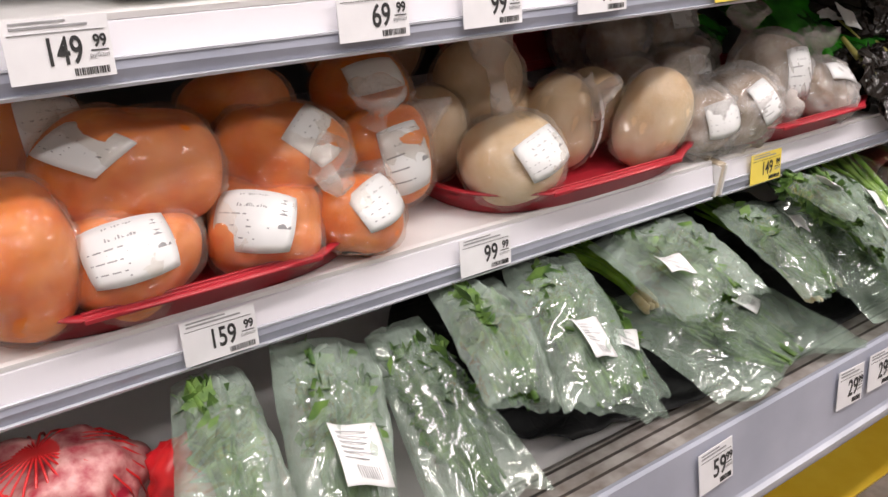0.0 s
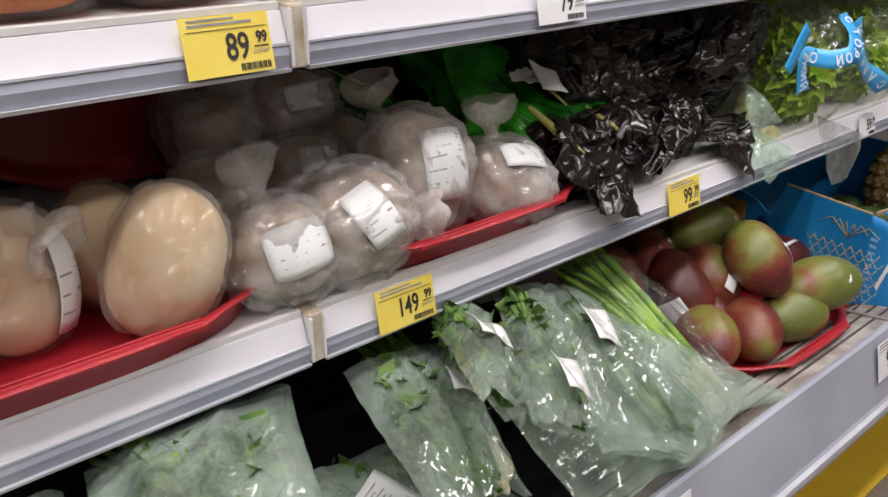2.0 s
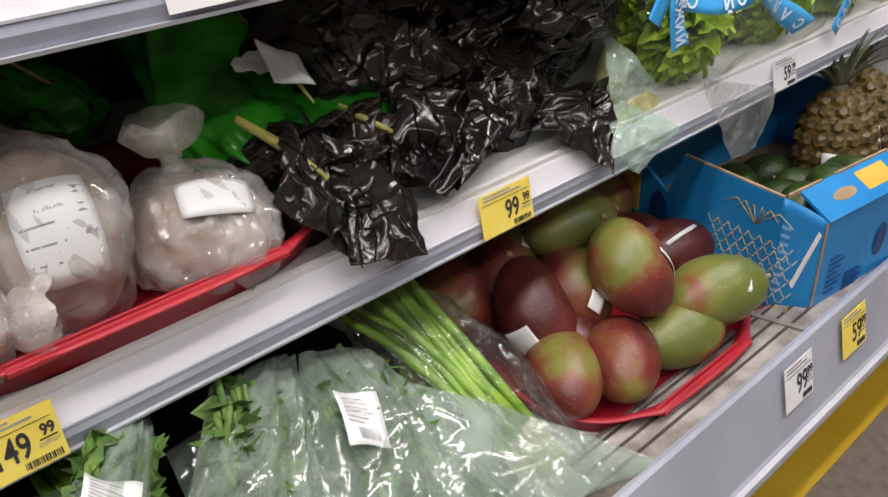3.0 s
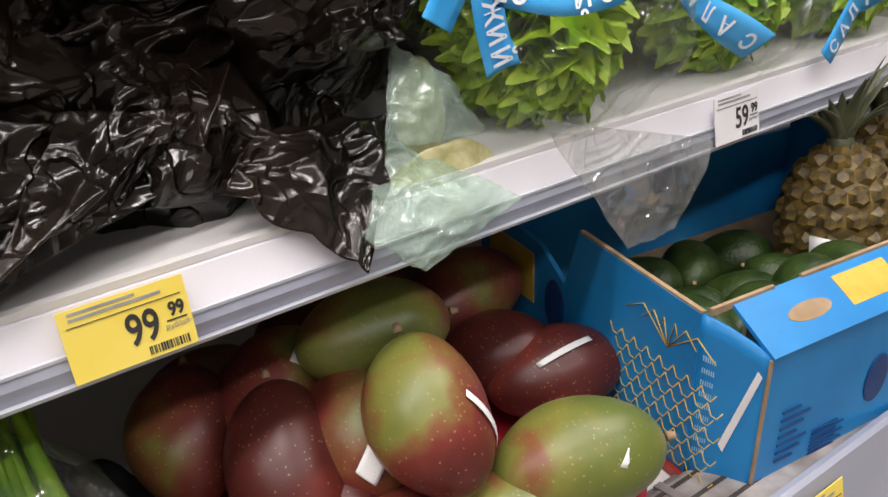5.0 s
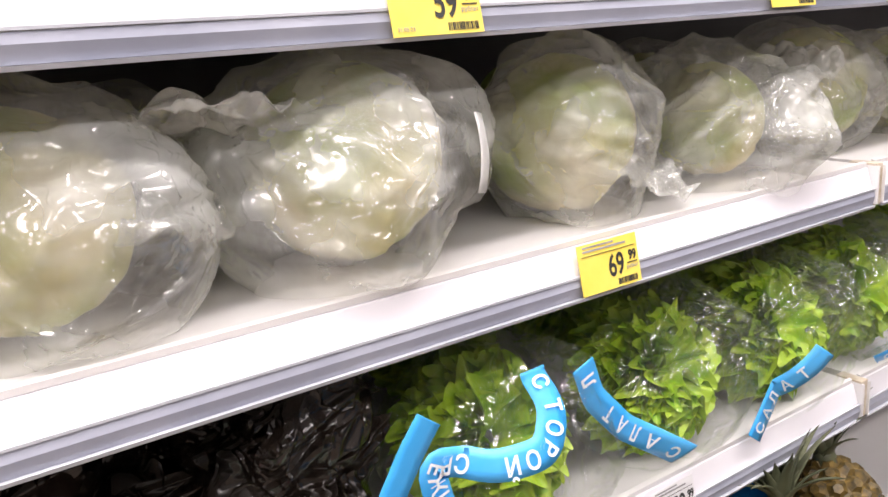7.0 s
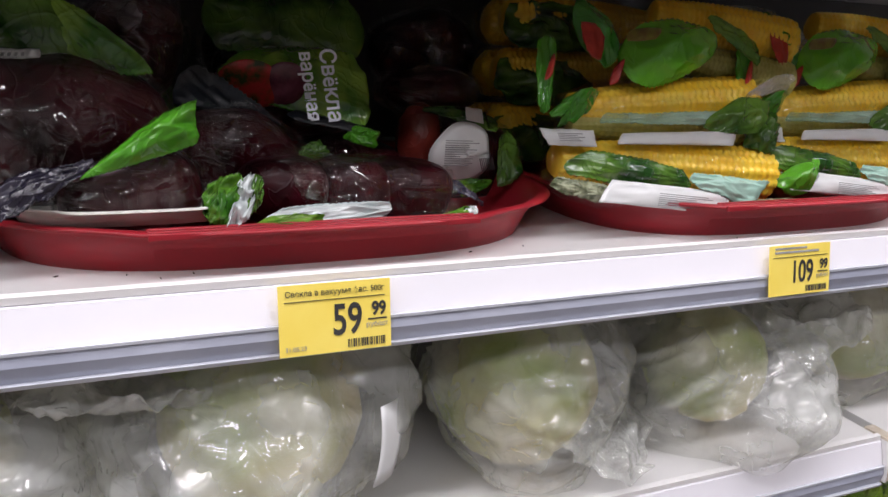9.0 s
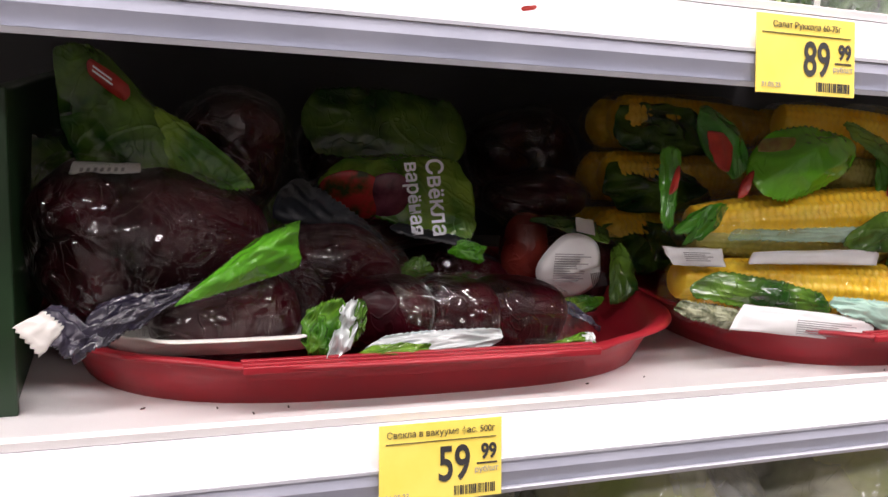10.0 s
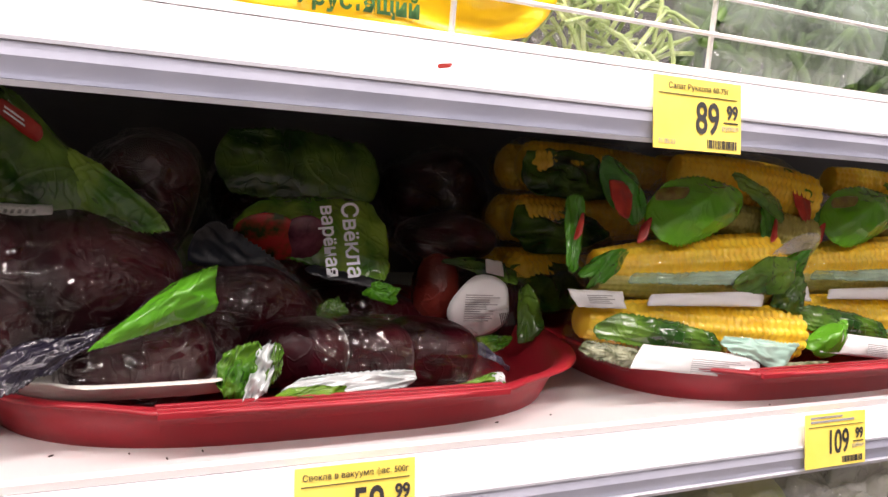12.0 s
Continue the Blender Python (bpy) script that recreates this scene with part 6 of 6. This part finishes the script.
bars_on(b7.children[-1], b7, (1.941, 0.122, 1.325), (1.960, 0.114, 1.312), (1.942, 0.124, 1.331), 2, "ribbon_text", 4, 0.002)
pack_sheet(b7, (1.930, 0.100, 1.268), (1.968, 0.100, 1.270), (1.968, 0.110, 1.274), (1.932, 0.110, 1.274), "label", "sticker", "curled white label", 0.002, 0.0008, 5, 16, 6, False)
bars_on(b7.children[-1], b7, (1.932, 0.098, 1.269), (1.965, 0.098, 1.270), (1.933, 0.100, 1.272), 7, "ink_grey", 8, 0.002, True)
# the pack with the picture of beetroots
b4 = beet_pack((2.151, 0.215, 1.231), (0.06, 0.035, 0.03), 407, (0, 8, 0))
pack_sheet(b4, (2.070, 0.160, 1.247), (2.198, 0.135, 1.213), (2.199, 0.185, 1.275), (2.107, 0.190, 1.276), "green_leafy", label="green printed pack front", bulge=0.016, seed=15, nu=56, nv=40)
pack_sheet(b4, (2.057, 0.105, 1.277), (2.123, 0.125, 1.230), (2.118, 0.125, 1.219), (2.038, 0.120, 1.244), "pack_black", "folded_edge", "black inside of the folded pack end", 0.006, 0.003, 17)
pack_sheet(b4, (2.124, 0.130, 1.229), (2.194, 0.125, 1.218), (2.189, 0.130, 1.223), (2.131, 0.140, 1.235), "pack_black", "seam", "dark notched seam", 0.001, 0.001, 18, 40, 4)
pack_sheet(b4, (2.165, 0.128, 1.215), (2.193, 0.125, 1.206), (2.197, 0.125, 1.219), (2.178, 0.130, 1.226), "green_bright", label="green pack corner", bulge=0.003, seed=19)
part("picture", blob(0.026, 0.004, 0.019, 9, 0.003, 30, 0, 20, 4), "beet_picture", b4, "picture of halved red beetroots").matrix_basis = Matrix.Translation(Vector((2.106, 0.146, 1.252)) - b4.matrix_world.translation) @ pose(0, 0, 0, 25, 12, 0)
part("picture", blob(0.017, 0.004, 0.02, 19, 0.003, 30, 0, 20, 4), "beet_slice", b4, "picture of a sliced beetroot").matrix_basis = Matrix.Translation(Vector((2.127, 0.145, 1.251)) - b4.matrix_world.translation) @ pose(0, 0, 0, 25, 8, 0)
words(b4, "Свëкла", 0.0175, (2.159, 0.138, 1.252), (0.1, -0.25, -0.97), (1, 0.1, 0.1), lift=0.006)
words(b4, "варëная", 0.0145, (2.143, 0.138, 1.251), (0.1, -0.25, -0.97), (1, 0.1, 0.1), lift=0.006)
# roots in the middle
b3 = beet_pack((2.085, 0.120, 1.205), (0.05, 0.036, 0.033), 403)
# the front pack, its foil edge turned out
b5 = beet_pack((2.164, 0.080, 1.184), (0.078, 0.034, 0.025), 404, (0, 5, -3), 0.8, [((-0.052, 0.0, 0.004), (0.03, 0.03, 0.025)), ((-0.008, -0.002, 0.004), (0.026, 0.03, 0.024)), ((0.038, 0.0, 0.0), (0.034, 0.03, 0.024))])
pack_sheet(b5, (2.080, 0.035, 1.173), (2.173, 0.036, 1.178), (2.174, 0.042, 1.188), (2.096, 0.042, 1.187), "silver", "foil_edge", "folded silvery pack edge", 0.003, 0.0026, 7)
pack_sheet(b5, (2.070, 0.030, 1.174), (2.130, 0.030, 1.176), (2.126, 0.032, 1.184), (2.089, 0.032, 1.185), "green_leafy", label="yellow-green underside", bulge=0.003, seed=10)
pack_sheet(b5, (2.048, 0.040, 1.180), (2.067, 0.034, 1.173), (2.077, 0.046, 1.209), (2.052, 0.050, 1.200), "green_leafy", label="crinkled green pack corner", bulge=0.006, crease_by=0.005, seed=9)
pack_sheet(b5, (2.061, 0.030, 1.175), (2.075, 0.030, 1.179), (2.086, 0.042, 1.206), (2.074, 0.042, 1.207), "silver", "foil_edge", "", 0.006, 0.004, 12, 24, 24)
pack_sheet(b5, (2.075, 0.032, 1.178), (2.088, 0.036, 1.192), (2.088, 0.042, 1.207), (2.077, 0.042, 1.204), "green_pack", "printed_flap", "", 0.006, 0.003, 16, 24, 24)
pack_sheet(b5, (2.200, 0.045, 1.171), (2.244, 0.045, 1.169), (2.240, 0.050, 1.180), (2.223, 0.050, 1.177), "green_leafy", label="green and white pack corner", bulge=0.003, seed=20)
pack_sheet(b5, (2.231, 0.043, 1.170), (2.244, 0.043, 1.169), (2.242, 0.049, 1.180), (2.233, 0.049, 1.178), "silver", "foil_edge", "", 0.002, 0.002, 21, 16, 12)
pack_sheet(b5, (2.189, 0.085, 1.202), (2.254, 0.055, 1.176), (2.250, 0.060, 1.182), (2.215, 0.095, 1.204), "pack_dark", "folded_edge", "", 0.003, 0.003, 22)
# the root with the round label
b6 = beet_pack((2.304, 0.205, 1.181), (0.05, 0.04, 0.04), 405)
part("red_root", blob(0.022, 0.02, 0.03, 5, 0.004, 22, 0, 20, 4), "beet_red", b6, "paler red root").location = Vector((2.255, 0.185, 1.204)) - b6.matrix_world.translation
st = part("sticker", sheet(lambda u, v: Vector((2.282, 0.155, 1.197)) - b6.matrix_world.translation + Vector((0.029 * math.cos(6.2832 * u) * v * (1 - 0.12 * math.cos(18 * u)), -0.01 * (1 - v * v) + 0.004 * math.sin(9 * u), 0.026 * math.sin(6.2832 * u) * v)), 32, 6, 0.0004), "label", b6, "rounded white label with a barcode")
bars_on(st, b6, (2.255, 0.142, 1.186), (2.293, 0.142, 1.185), (2.258, 0.148, 1.214), 12, "ink_grey", 3, 0.003)
bars_on(st, b6, (2.293, 0.142, 1.181), (2.310, 0.142, 1.183), (2.290, 0.146, 1.196), 8, "ink", 5, 0.003, True)
pack_sheet(b6, (2.241, 0.170, 1.230), (2.321, 0.155, 1.212), (2.316, 0.180, 1.227), (2.274, 0.185, 1.231), "green_pack", label="green pack margin", bulge=0.006, seed=11)
pack_sheet(b6, (2.286, 0.160, 1.224), (2.302, 0.158, 1.221), (2.303, 0.165, 1.232), (2.288, 0.167, 1.234), "label", "sticker", "", 0.001, 0.0006, 23, 10, 8, False)
pack_sheet(b6, (2.303, 0.130, 1.168), (2.332, 0.130, 1.181), (2.329, 0.160, 1.215), (2.323, 0.170, 1.208), "green_pack", bulge=0.008, seed=24)
pack_sheet(b6, (2.255, 0.120, 1.171), (2.278, 0.115, 1.170), (2.302, 0.130, 1.178), (2.261, 0.130, 1.181), "green_leafy", bulge=0.004, seed=25)
pack_sheet(b6, (2.124, 0.110, 1.200), (2.155, 0.110, 1.204), (2.146, 0.120, 1.215), (2.134, 0.120, 1.209), "green_pack", bulge=0.004, seed=26)
# packs further in
for i, (c, r, fl) in enumerate((((2.283, 0.235, 1.239), (0.045, 0.035, 0.021), 0), ((2.165, 0.330, 1.261), (0.07, 0.04, 0.045), 1), ((2.332, 0.360, 1.265), (0.06, 0.04, 0.04), 0), ((1.940, 0.270, 1.218), (0.075, 0.05, 0.06), 1), ((2.197, 0.200, 1.171), (0.06, 0.04, 0.034), 0), ((2.035, 0.270, 1.183), (0.07, 0.05, 0.05), 1), ((1.861, 0.200, 1.229), (0.06, 0.05, 0.06), 1))):
    b = beet_pack(c, r, 420 + i)
    if fl:
        c = Vector(c)
        pack_sheet(b, c + Vector((-0.075, -0.055, 0.0)), c + Vector((0.075, -0.055, -0.005)), c + Vector((0.07, -0.03, 0.055)), c + Vector((-0.07, -0.03, 0.06)), "green_pack", label="green printed pack front", bulge=0.006, seed=30 + i)

# a dark green divider beside the beetroots
t = thing("shelf_divider", pose(1.906, 0.25, S4), "dark green upright plastic divider beside the beetroot tray", "divider")
part("panel", box(-0.012, 0.0, -0.2, 0.2, 0.0, 0.165, 0.002), "divider", t)
part("rim", box(-0.014, 0.002, -0.204, -0.198, 0.0, 0.167, 0.001), "divider", t)

# ---- corn packs ----
def cob_bm(ln, r, n_r=14, n_l=30):
    """A cob with rounded kernels in rows, tapered towards its tip."""
    bm = bmesh.new()
    seg, steps = n_r * 4, n_l * 4
    rings = []
    for i in range(steps + 1):
        s = i / steps
        taper = (1 - 0.42 * s ** 3) * min(1.0, 0.55 + s * 8)
        ring = []
        for k in range(seg):
            a = 2 * math.pi * k / seg
            kern = (abs(math.sin(a * n_r / 2)) ** 0.6) * (abs(math.sin(s * n_l * math.pi)) ** 0.45)
            rr = r * taper * (0.87 + 0.13 * kern)
            ring.append(bm.verts.new((ln * (s - 0.5), rr * math.cos(a), rr * math.sin(a))))
        rings.append(ring)
    for p, q in zip(rings, rings[1:]):
        for k in range(seg):
            bm.faces.new((p[k], p[(k + 1) % seg], q[(k + 1) % seg], q[k]))
    bm.faces.new(rings[0])
    bm.faces.new(rings[-1][::-1])
    bmesh.ops.recalc_face_normals(bm, faces=bm.faces)
    return bm


def cob_mesh(mat):
    me = bpy.data.meshes.new("corn_cob")
    bm = cob_bm(0.178, 0.0235)
    bm.to_mesh(me)
    bm.free()
    me.materials.append(M[mat])
    me.shade_smooth()
    return me


COB, HUSKY = cob_mesh("corn"), cob_mesh("husk")
CORN = "green printed film pack of two yellow corn cobs"


def lay(parent, me, a, b, scale=1.0):
    """Lays a cob from a to b."""
    a, b = Vector(a), Vector(b)
    m = (b - a).to_track_quat("X", "Z").to_matrix().to_4x4()
    m.translation = (a + b) / 2 - parent.matrix_world.translation
    return share("corn_cob", me, parent, m @ Matrix.Diagonal(((b - a).length / 0.178, scale, scale, 1)))


def corn_pack(c, seed):
    t = thing("corn_pack", Matrix.Translation(c), CORN, "corn pack", "corn packs")
    bm = blob(0.1, 0.046, 0.027, 440 + seed, 0.004, 30, 0.0, 26, 5, 0.75, facet=0.0025, fs=30)
    bmesh.ops.translate(bm, vec=(0, 0.018, 0), verts=bm.verts)
    part("film", bm, "film_pack", t, "clear film")
    return t


def corn_stack(dx, dy=0.0):
    d = Vector((dx, dy, 0))

    def w(*p):
        return Vector(p) + d
    # lowest pack, with its label
    t = corn_pack(w(*(2.432, 0.075, 1.191)), 1)
    lay(t, COB, w(*(2.545, 0.070, 1.190)), w(*(2.325, 0.080, 1.206)))
    lay(t, COB, w(*(2.584, 0.115, 1.167)), w(*(2.365, 0.120, 1.187)))
    pack_sheet(t, w(*(2.304, 0.050, 1.200)), w(*(2.431, 0.038, 1.185)), w(*(2.428, 0.044, 1.203)), w(*(2.332, 0.056, 1.220)), "green_pack", label="green printed band", bulge=0.006, seed=30)
    pack_sheet(t, w(*(2.428, 0.036, 1.191)), w(*(2.492, 0.034, 1.170)), w(*(2.514, 0.042, 1.191)), w(*(2.428, 0.042, 1.200)), "mint", label="pale mint lower band", bulge=0.004, seed=31)
    pack_sheet(t, w(*(2.303, 0.050, 1.189)), w(*(2.351, 0.040, 1.177)), w(*(2.356, 0.044, 1.192)), w(*(2.306, 0.052, 1.200)), "leaf_print", label="grey-green printed pack side", bulge=0.004, seed=32)
    pack_sheet(t, w(*(2.465, 0.036, 1.172)), w(*(2.554, 0.036, 1.164)), w(*(2.551, 0.040, 1.176)), w(*(2.499, 0.040, 1.177)), "leaf_print", bulge=0.004, seed=33)
    st = pack_sheet(t, w(*(2.335, 0.032, 1.183)), w(*(2.466, 0.032, 1.167)), w(*(2.464, 0.036, 1.185)), w(*(2.351, 0.040, 1.198)), "label", "sticker", "white printed pack label", 0.003, 0.0012, 34, 24, 10, False)
    bars_on(st, t, w(*(2.380, 0.030, 1.178)), w(*(2.456, 0.030, 1.169)), w(*(2.384, 0.034, 1.191)), 7, "ink_grey", 6, 0.004)
    words(st, "EAC", 0.011, w(*(2.355, 0.030, 1.187)), (0.25, 0, 0.95), (-0.95, 0, 0.25), "ink", 0.004, 0.8)
    pack_sheet(t, w(*(2.523, 0.050, 1.181)), w(*(2.572, 0.045, 1.171)), w(*(2.588, 0.060, 1.212)), w(*(2.541, 0.060, 1.196)), "green_bright", label="green twisted pack end", bulge=0.02, rounding=0.3, seed=35)
    # middle pack
    t = corn_pack(w(*(2.451, 0.100, 1.236)), 2)
    lay(t, COB, w(*(2.534, 0.095, 1.251)), w(*(2.350, 0.105, 1.241)))
    lay(t, HUSKY, w(*(2.521, 0.085, 1.226)), w(*(2.344, 0.095, 1.230)), 0.55)
    pack_sheet(t, w(*(2.353, 0.066, 1.235)), w(*(2.489, 0.064, 1.234)), w(*(2.497, 0.070, 1.245)), w(*(2.360, 0.072, 1.243)), "mint_clear", label="pale mint band", bulge=0.003, seed=36)
    pack_sheet(t, w(*(2.439, 0.060, 1.232)), w(*(2.515, 0.058, 1.226)), w(*(2.529, 0.070, 1.256)), w(*(2.490, 0.070, 1.259)), "green_pack", label="dark green printed corner", bulge=0.005, seed=37)
    pack_sheet(t, w(*(2.366, 0.058, 1.221)), w(*(2.483, 0.056, 1.219)), w(*(2.487, 0.060, 1.231)), w(*(2.372, 0.062, 1.229)), "label", "sticker", "plain white label edge", 0.003, 0.001, 38, 20, 6, False)
    st = pack_sheet(t, w(*(2.306, 0.060, 1.221)), w(*(2.348, 0.058, 1.219)), w(*(2.347, 0.064, 1.231)), w(*(2.299, 0.066, 1.233)), "label", "sticker", "curled white label", 0.003, 0.001, 39, 16, 8, False)
    bars_on(st, t, w(*(2.308, 0.056, 1.223)), w(*(2.341, 0.056, 1.222)), w(*(2.306, 0.060, 1.231)), 5, "ink_grey", 7, 0.004)
    pack_sheet(t, w(*(2.305, 0.066, 1.236)), w(*(2.330, 0.064, 1.231)), w(*(2.358, 0.075, 1.259)), w(*(2.315, 0.080, 1.246)), "green_bright", label="green twisted pack end", bulge=0.02, crease_by=0.005, rounding=0.3, seed=40)
    pack_sheet(t, w(*(2.300, 0.075, 1.245)), w(*(2.313, 0.075, 1.241)), w(*(2.321, 0.090, 1.298)), w(*(2.302, 0.090, 1.297)), "green_bright", label="narrow green pack end", bulge=0.004, seed=41)
    pack_sheet(t, w(*(2.302, 0.070, 1.266)), w(*(2.310, 0.070, 1.271)), w(*(2.317, 0.080, 1.287)), w(*(2.313, 0.080, 1.285)), "red_print", "red_panel", "", 0.001, 0.0006, 42, 8, 8, False)
    pack_sheet(t, w(*(2.500, 0.066, 1.217)), w(*(2.529, 0.060, 1.206)), w(*(2.543, 0.070, 1.238)), w(*(2.523, 0.080, 1.250)), "green_pack", bulge=0.008, crease_by=0.004, seed=43)
    # upper pack with its large printed ends
    t = corn_pack(w(*(2.550, 0.140, 1.287)), 3)
    lay(t, COB, w(*(2.591, 0.115, 1.299)), w(*(2.455, 0.150, 1.318)))
    lay(t, HUSKY, w(*(2.577, 0.095, 1.268)), w(*(2.474, 0.130, 1.284)), 0.75)
    pack_sheet(t, w(*(2.377, 0.085, 1.250)), w(*(2.464, 0.080, 1.275)), w(*(2.487, 0.095, 1.311)), w(*(2.393, 0.110, 1.318)), "green_glossy", label="bright green pack end", bulge=0.024, crease_by=0.002, rounding=0.3, seed=44, nu=40, nv=32)
    pack_sheet(t, w(*(2.478, 0.100, 1.310)), w(*(2.535, 0.090, 1.277)), w(*(2.533, 0.105, 1.303)), w(*(2.480, 0.110, 1.324)), "green_leafy", bulge=0.004, seed=45)
    pack_sheet(t, w(*(2.365, 0.095, 1.265)), w(*(2.391, 0.095, 1.286)), w(*(2.379, 0.110, 1.321)), w(*(2.336, 0.120, 1.330)), "green_dark", label="dark green pack end with a red emblem", bulge=0.016, crease_by=0.002, rounding=0.35, seed=46)
    pack_sheet(t, w(*(2.346, 0.083, 1.288)), w(*(2.360, 0.082, 1.280)), w(*(2.368, 0.092, 1.307)), w(*(2.343, 0.095, 1.312)), "red_print", "emblem", "red emblem", 0.002, 0.0006, 47, 12, 12, False)
    pack_sheet(t, w(*(2.376, 0.078, 1.297)), w(*(2.406, 0.076, 1.300)), w(*(2.413, 0.080, 1.310)), w(*(2.381, 0.082, 1.307)), "brown_print", "printed_mark", "", 0.002, 0.0006, 48, 12, 8, False)
    pack_sheet(t, w(*(2.370, 0.084, 1.262)), w(*(2.380, 0.083, 1.266)), w(*(2.387, 0.088, 1.286)), w(*(2.377, 0.090, 1.276)), "red_print", "red_panel", "", 0.001, 0.0006, 49, 8, 8, False)
    pack_sheet(t, w(*(2.497, 0.075, 1.256)), w(*(2.550, 0.072, 1.262)), w(*(2.560, 0.080, 1.277)), w(*(2.533, 0.082, 1.271)), "film_tail", "film_end", "pale clear film end", 0.006, 0.004, 50)


for dx, dy in ((0, 0), (0.205, 0.01), (0.41, 0.02)):
    corn_stack(dx, dy)
for i, (x, y, z, rz) in enumerate(((2.43, 0.27, 1.2, 10), (2.45, 0.28, 1.25, 0), (2.46, 0.29, 1.3, 0), (2.66, 0.29, 1.2, 0), (2.66, 0.29, 1.25, 0), (2.66, 0.3, 1.3, 0))):
    t = thing("corn_pack", pose(x, y, z, 0, 0, rz), "dark green printed film pack of corn cobs", "corn pack", "corn packs")
    share("corn_cob", COB, t, pose(0, -0.025, 0.006))
    share("corn_cob", COB, t, pose(0.004, 0.02, 0.0, 40, 0, 0))
    part("film", blob(0.098, 0.055, 0.03, 460 + i, 0.008, 20, 0.0, 20, 5, 0.8, facet=0.003, fs=24), "film_pack", t, "clear film")
    part("printed_band", crumpled_sheet((-0.1, -0.056, -0.026), (0.02, -0.058, -0.022), (-0.1, -0.03, 0.02), (-0.02, -0.045, 0.02), 0.005, 9, 7 + i, 30, 20, 0.0006, 0.006), "green_pack", t, "dark green printed band")

# ---- top deck: salad packs behind a wire fence ----
t = thing("salad_pack", pose(2.145, 0.10, 1.389), "yellow printed salad bag standing behind the wire fence", "salad pack")
part("bag", crumpled_sheet((-0.17, -0.07, 0.0), (0.105, -0.07, 0.0), (-0.17, -0.045, 0.09), (0.095, -0.045, 0.09), 0.006, 9, 3, 50, 24, 0.02, 0.004), "yellow_pack", t)
for s, x, z, sz in (("салат", -0.052, 0.037, 0.0145), ("хрустящий", -0.03, 0.021, 0.014)):
    lettering("pack_lettering", s, sz, "dark_green_text", t, pose(x, -0.073, z - 0.008, 80, 0, 0), 0.95, 0.0004)
for x in (0.045, 0.066):
    bm = bmesh.new()
    bmesh.ops.create_uvsphere(bm, u_segments=14, v_segments=8, radius=0.008)
    bmesh.ops.scale(bm, vec=(1, 0.12, 1), verts=bm.verts)
    part("round_mark", bm, "dark_green_text", t).location = (x, -0.074, 0.034)
for i, (x, w, mt) in enumerate(((2.31, 0.055, "sprout"), (2.47, 0.085, "herb"), (2.66, 0.085, "herb"), (2.84, 0.08, "sprout"))):
    t = thing("salad_pack", pose(x, 0.10, 1.389), "clear pack of fresh green salad behind the wire fence", "salad pack", "clear salad packs")
    bm = bmesh.new()
    rnd = random.Random(600 + i)
    for k in range(110):
        p = Vector((rnd.uniform(-1, 1) * w * 0.9, rnd.uniform(-0.05, 0.0), rnd.uniform(0.006, 0.085)))
        d = Vector((rnd.uniform(-1, 1), rnd.uniform(-0.3, 0.3), rnd.uniform(-1, 1))).normalized() * 0.022
        tube([p - d, p + Vector((0, -0.003, 0.004)), p + d], 0.0017 if mt == "sprout" else 0.0034, 5, bm, caps=False)
    part("salad_green", bm, mt, t)
    bm = blob(w, 0.04, 0.055, 610 + i, 0.006, 20, 0.005, 20, 5, 0.6)
    bmesh.ops.translate(bm, vec=(0, -0.03, 0.056), verts=bm.verts)
    part("film", bm, "film_herb" if mt == "herb" else "film_crisp", t)
    if i == 0:
        part("sticker", box(-0.03, 0.02, -0.082, -0.0812, 0.062, 0.09), "label", t, smooth=False)
fence = thing("wire_fence", pose(2.4, 0.018, 1.389), "white coated wire fence along the shelf edge", "wire fence")
for z in (0.026, 0.05, 0.074):
    part("rail_wire", tube([(-1.6, 0, z), (1.6, 0, z)], 0.0016, 8), "wire", fence)
for k in range(-8, 9):
    x = -0.043 + k * 0.19
    part("post_wire", tube([(x, 0.002, -0.0), (x + 0.0, 0.003, 0.04), (x, 0.003, 0.09)], 0.0018, 8), "wire", fence)

t = thing("red_smear", pose(2.153, -0.0045, 1.372), "small red smear on the white shelf rail", "smear")
part("smear", crumpled_sheet((-0.004, 0, -0.0015), (0.004, 0, 0.0005), (-0.004, 0.0003, 0.0015), (0.005, 0.0003, 0.0025), 0.0004, 30, 2, 10, 8, 0.0004), "red_print", t)
rnd = random.Random(77)
for k in range(9):
    t = thing("crumb", pose(rnd.uniform(1.95, 2.6), rnd.uniform(0.01, 0.045), S4 + 0.0008, 0, 0, rnd.uniform(0, 180)), "tiny dark crumb on the white shelf deck", "crumb", "crumbs on the deck")
    part("crumb", blob(rnd.uniform(0.0008, 0.002), 0.0005, 0.0005, k, 0, 20, 0, 20, 2), "gasket", t)
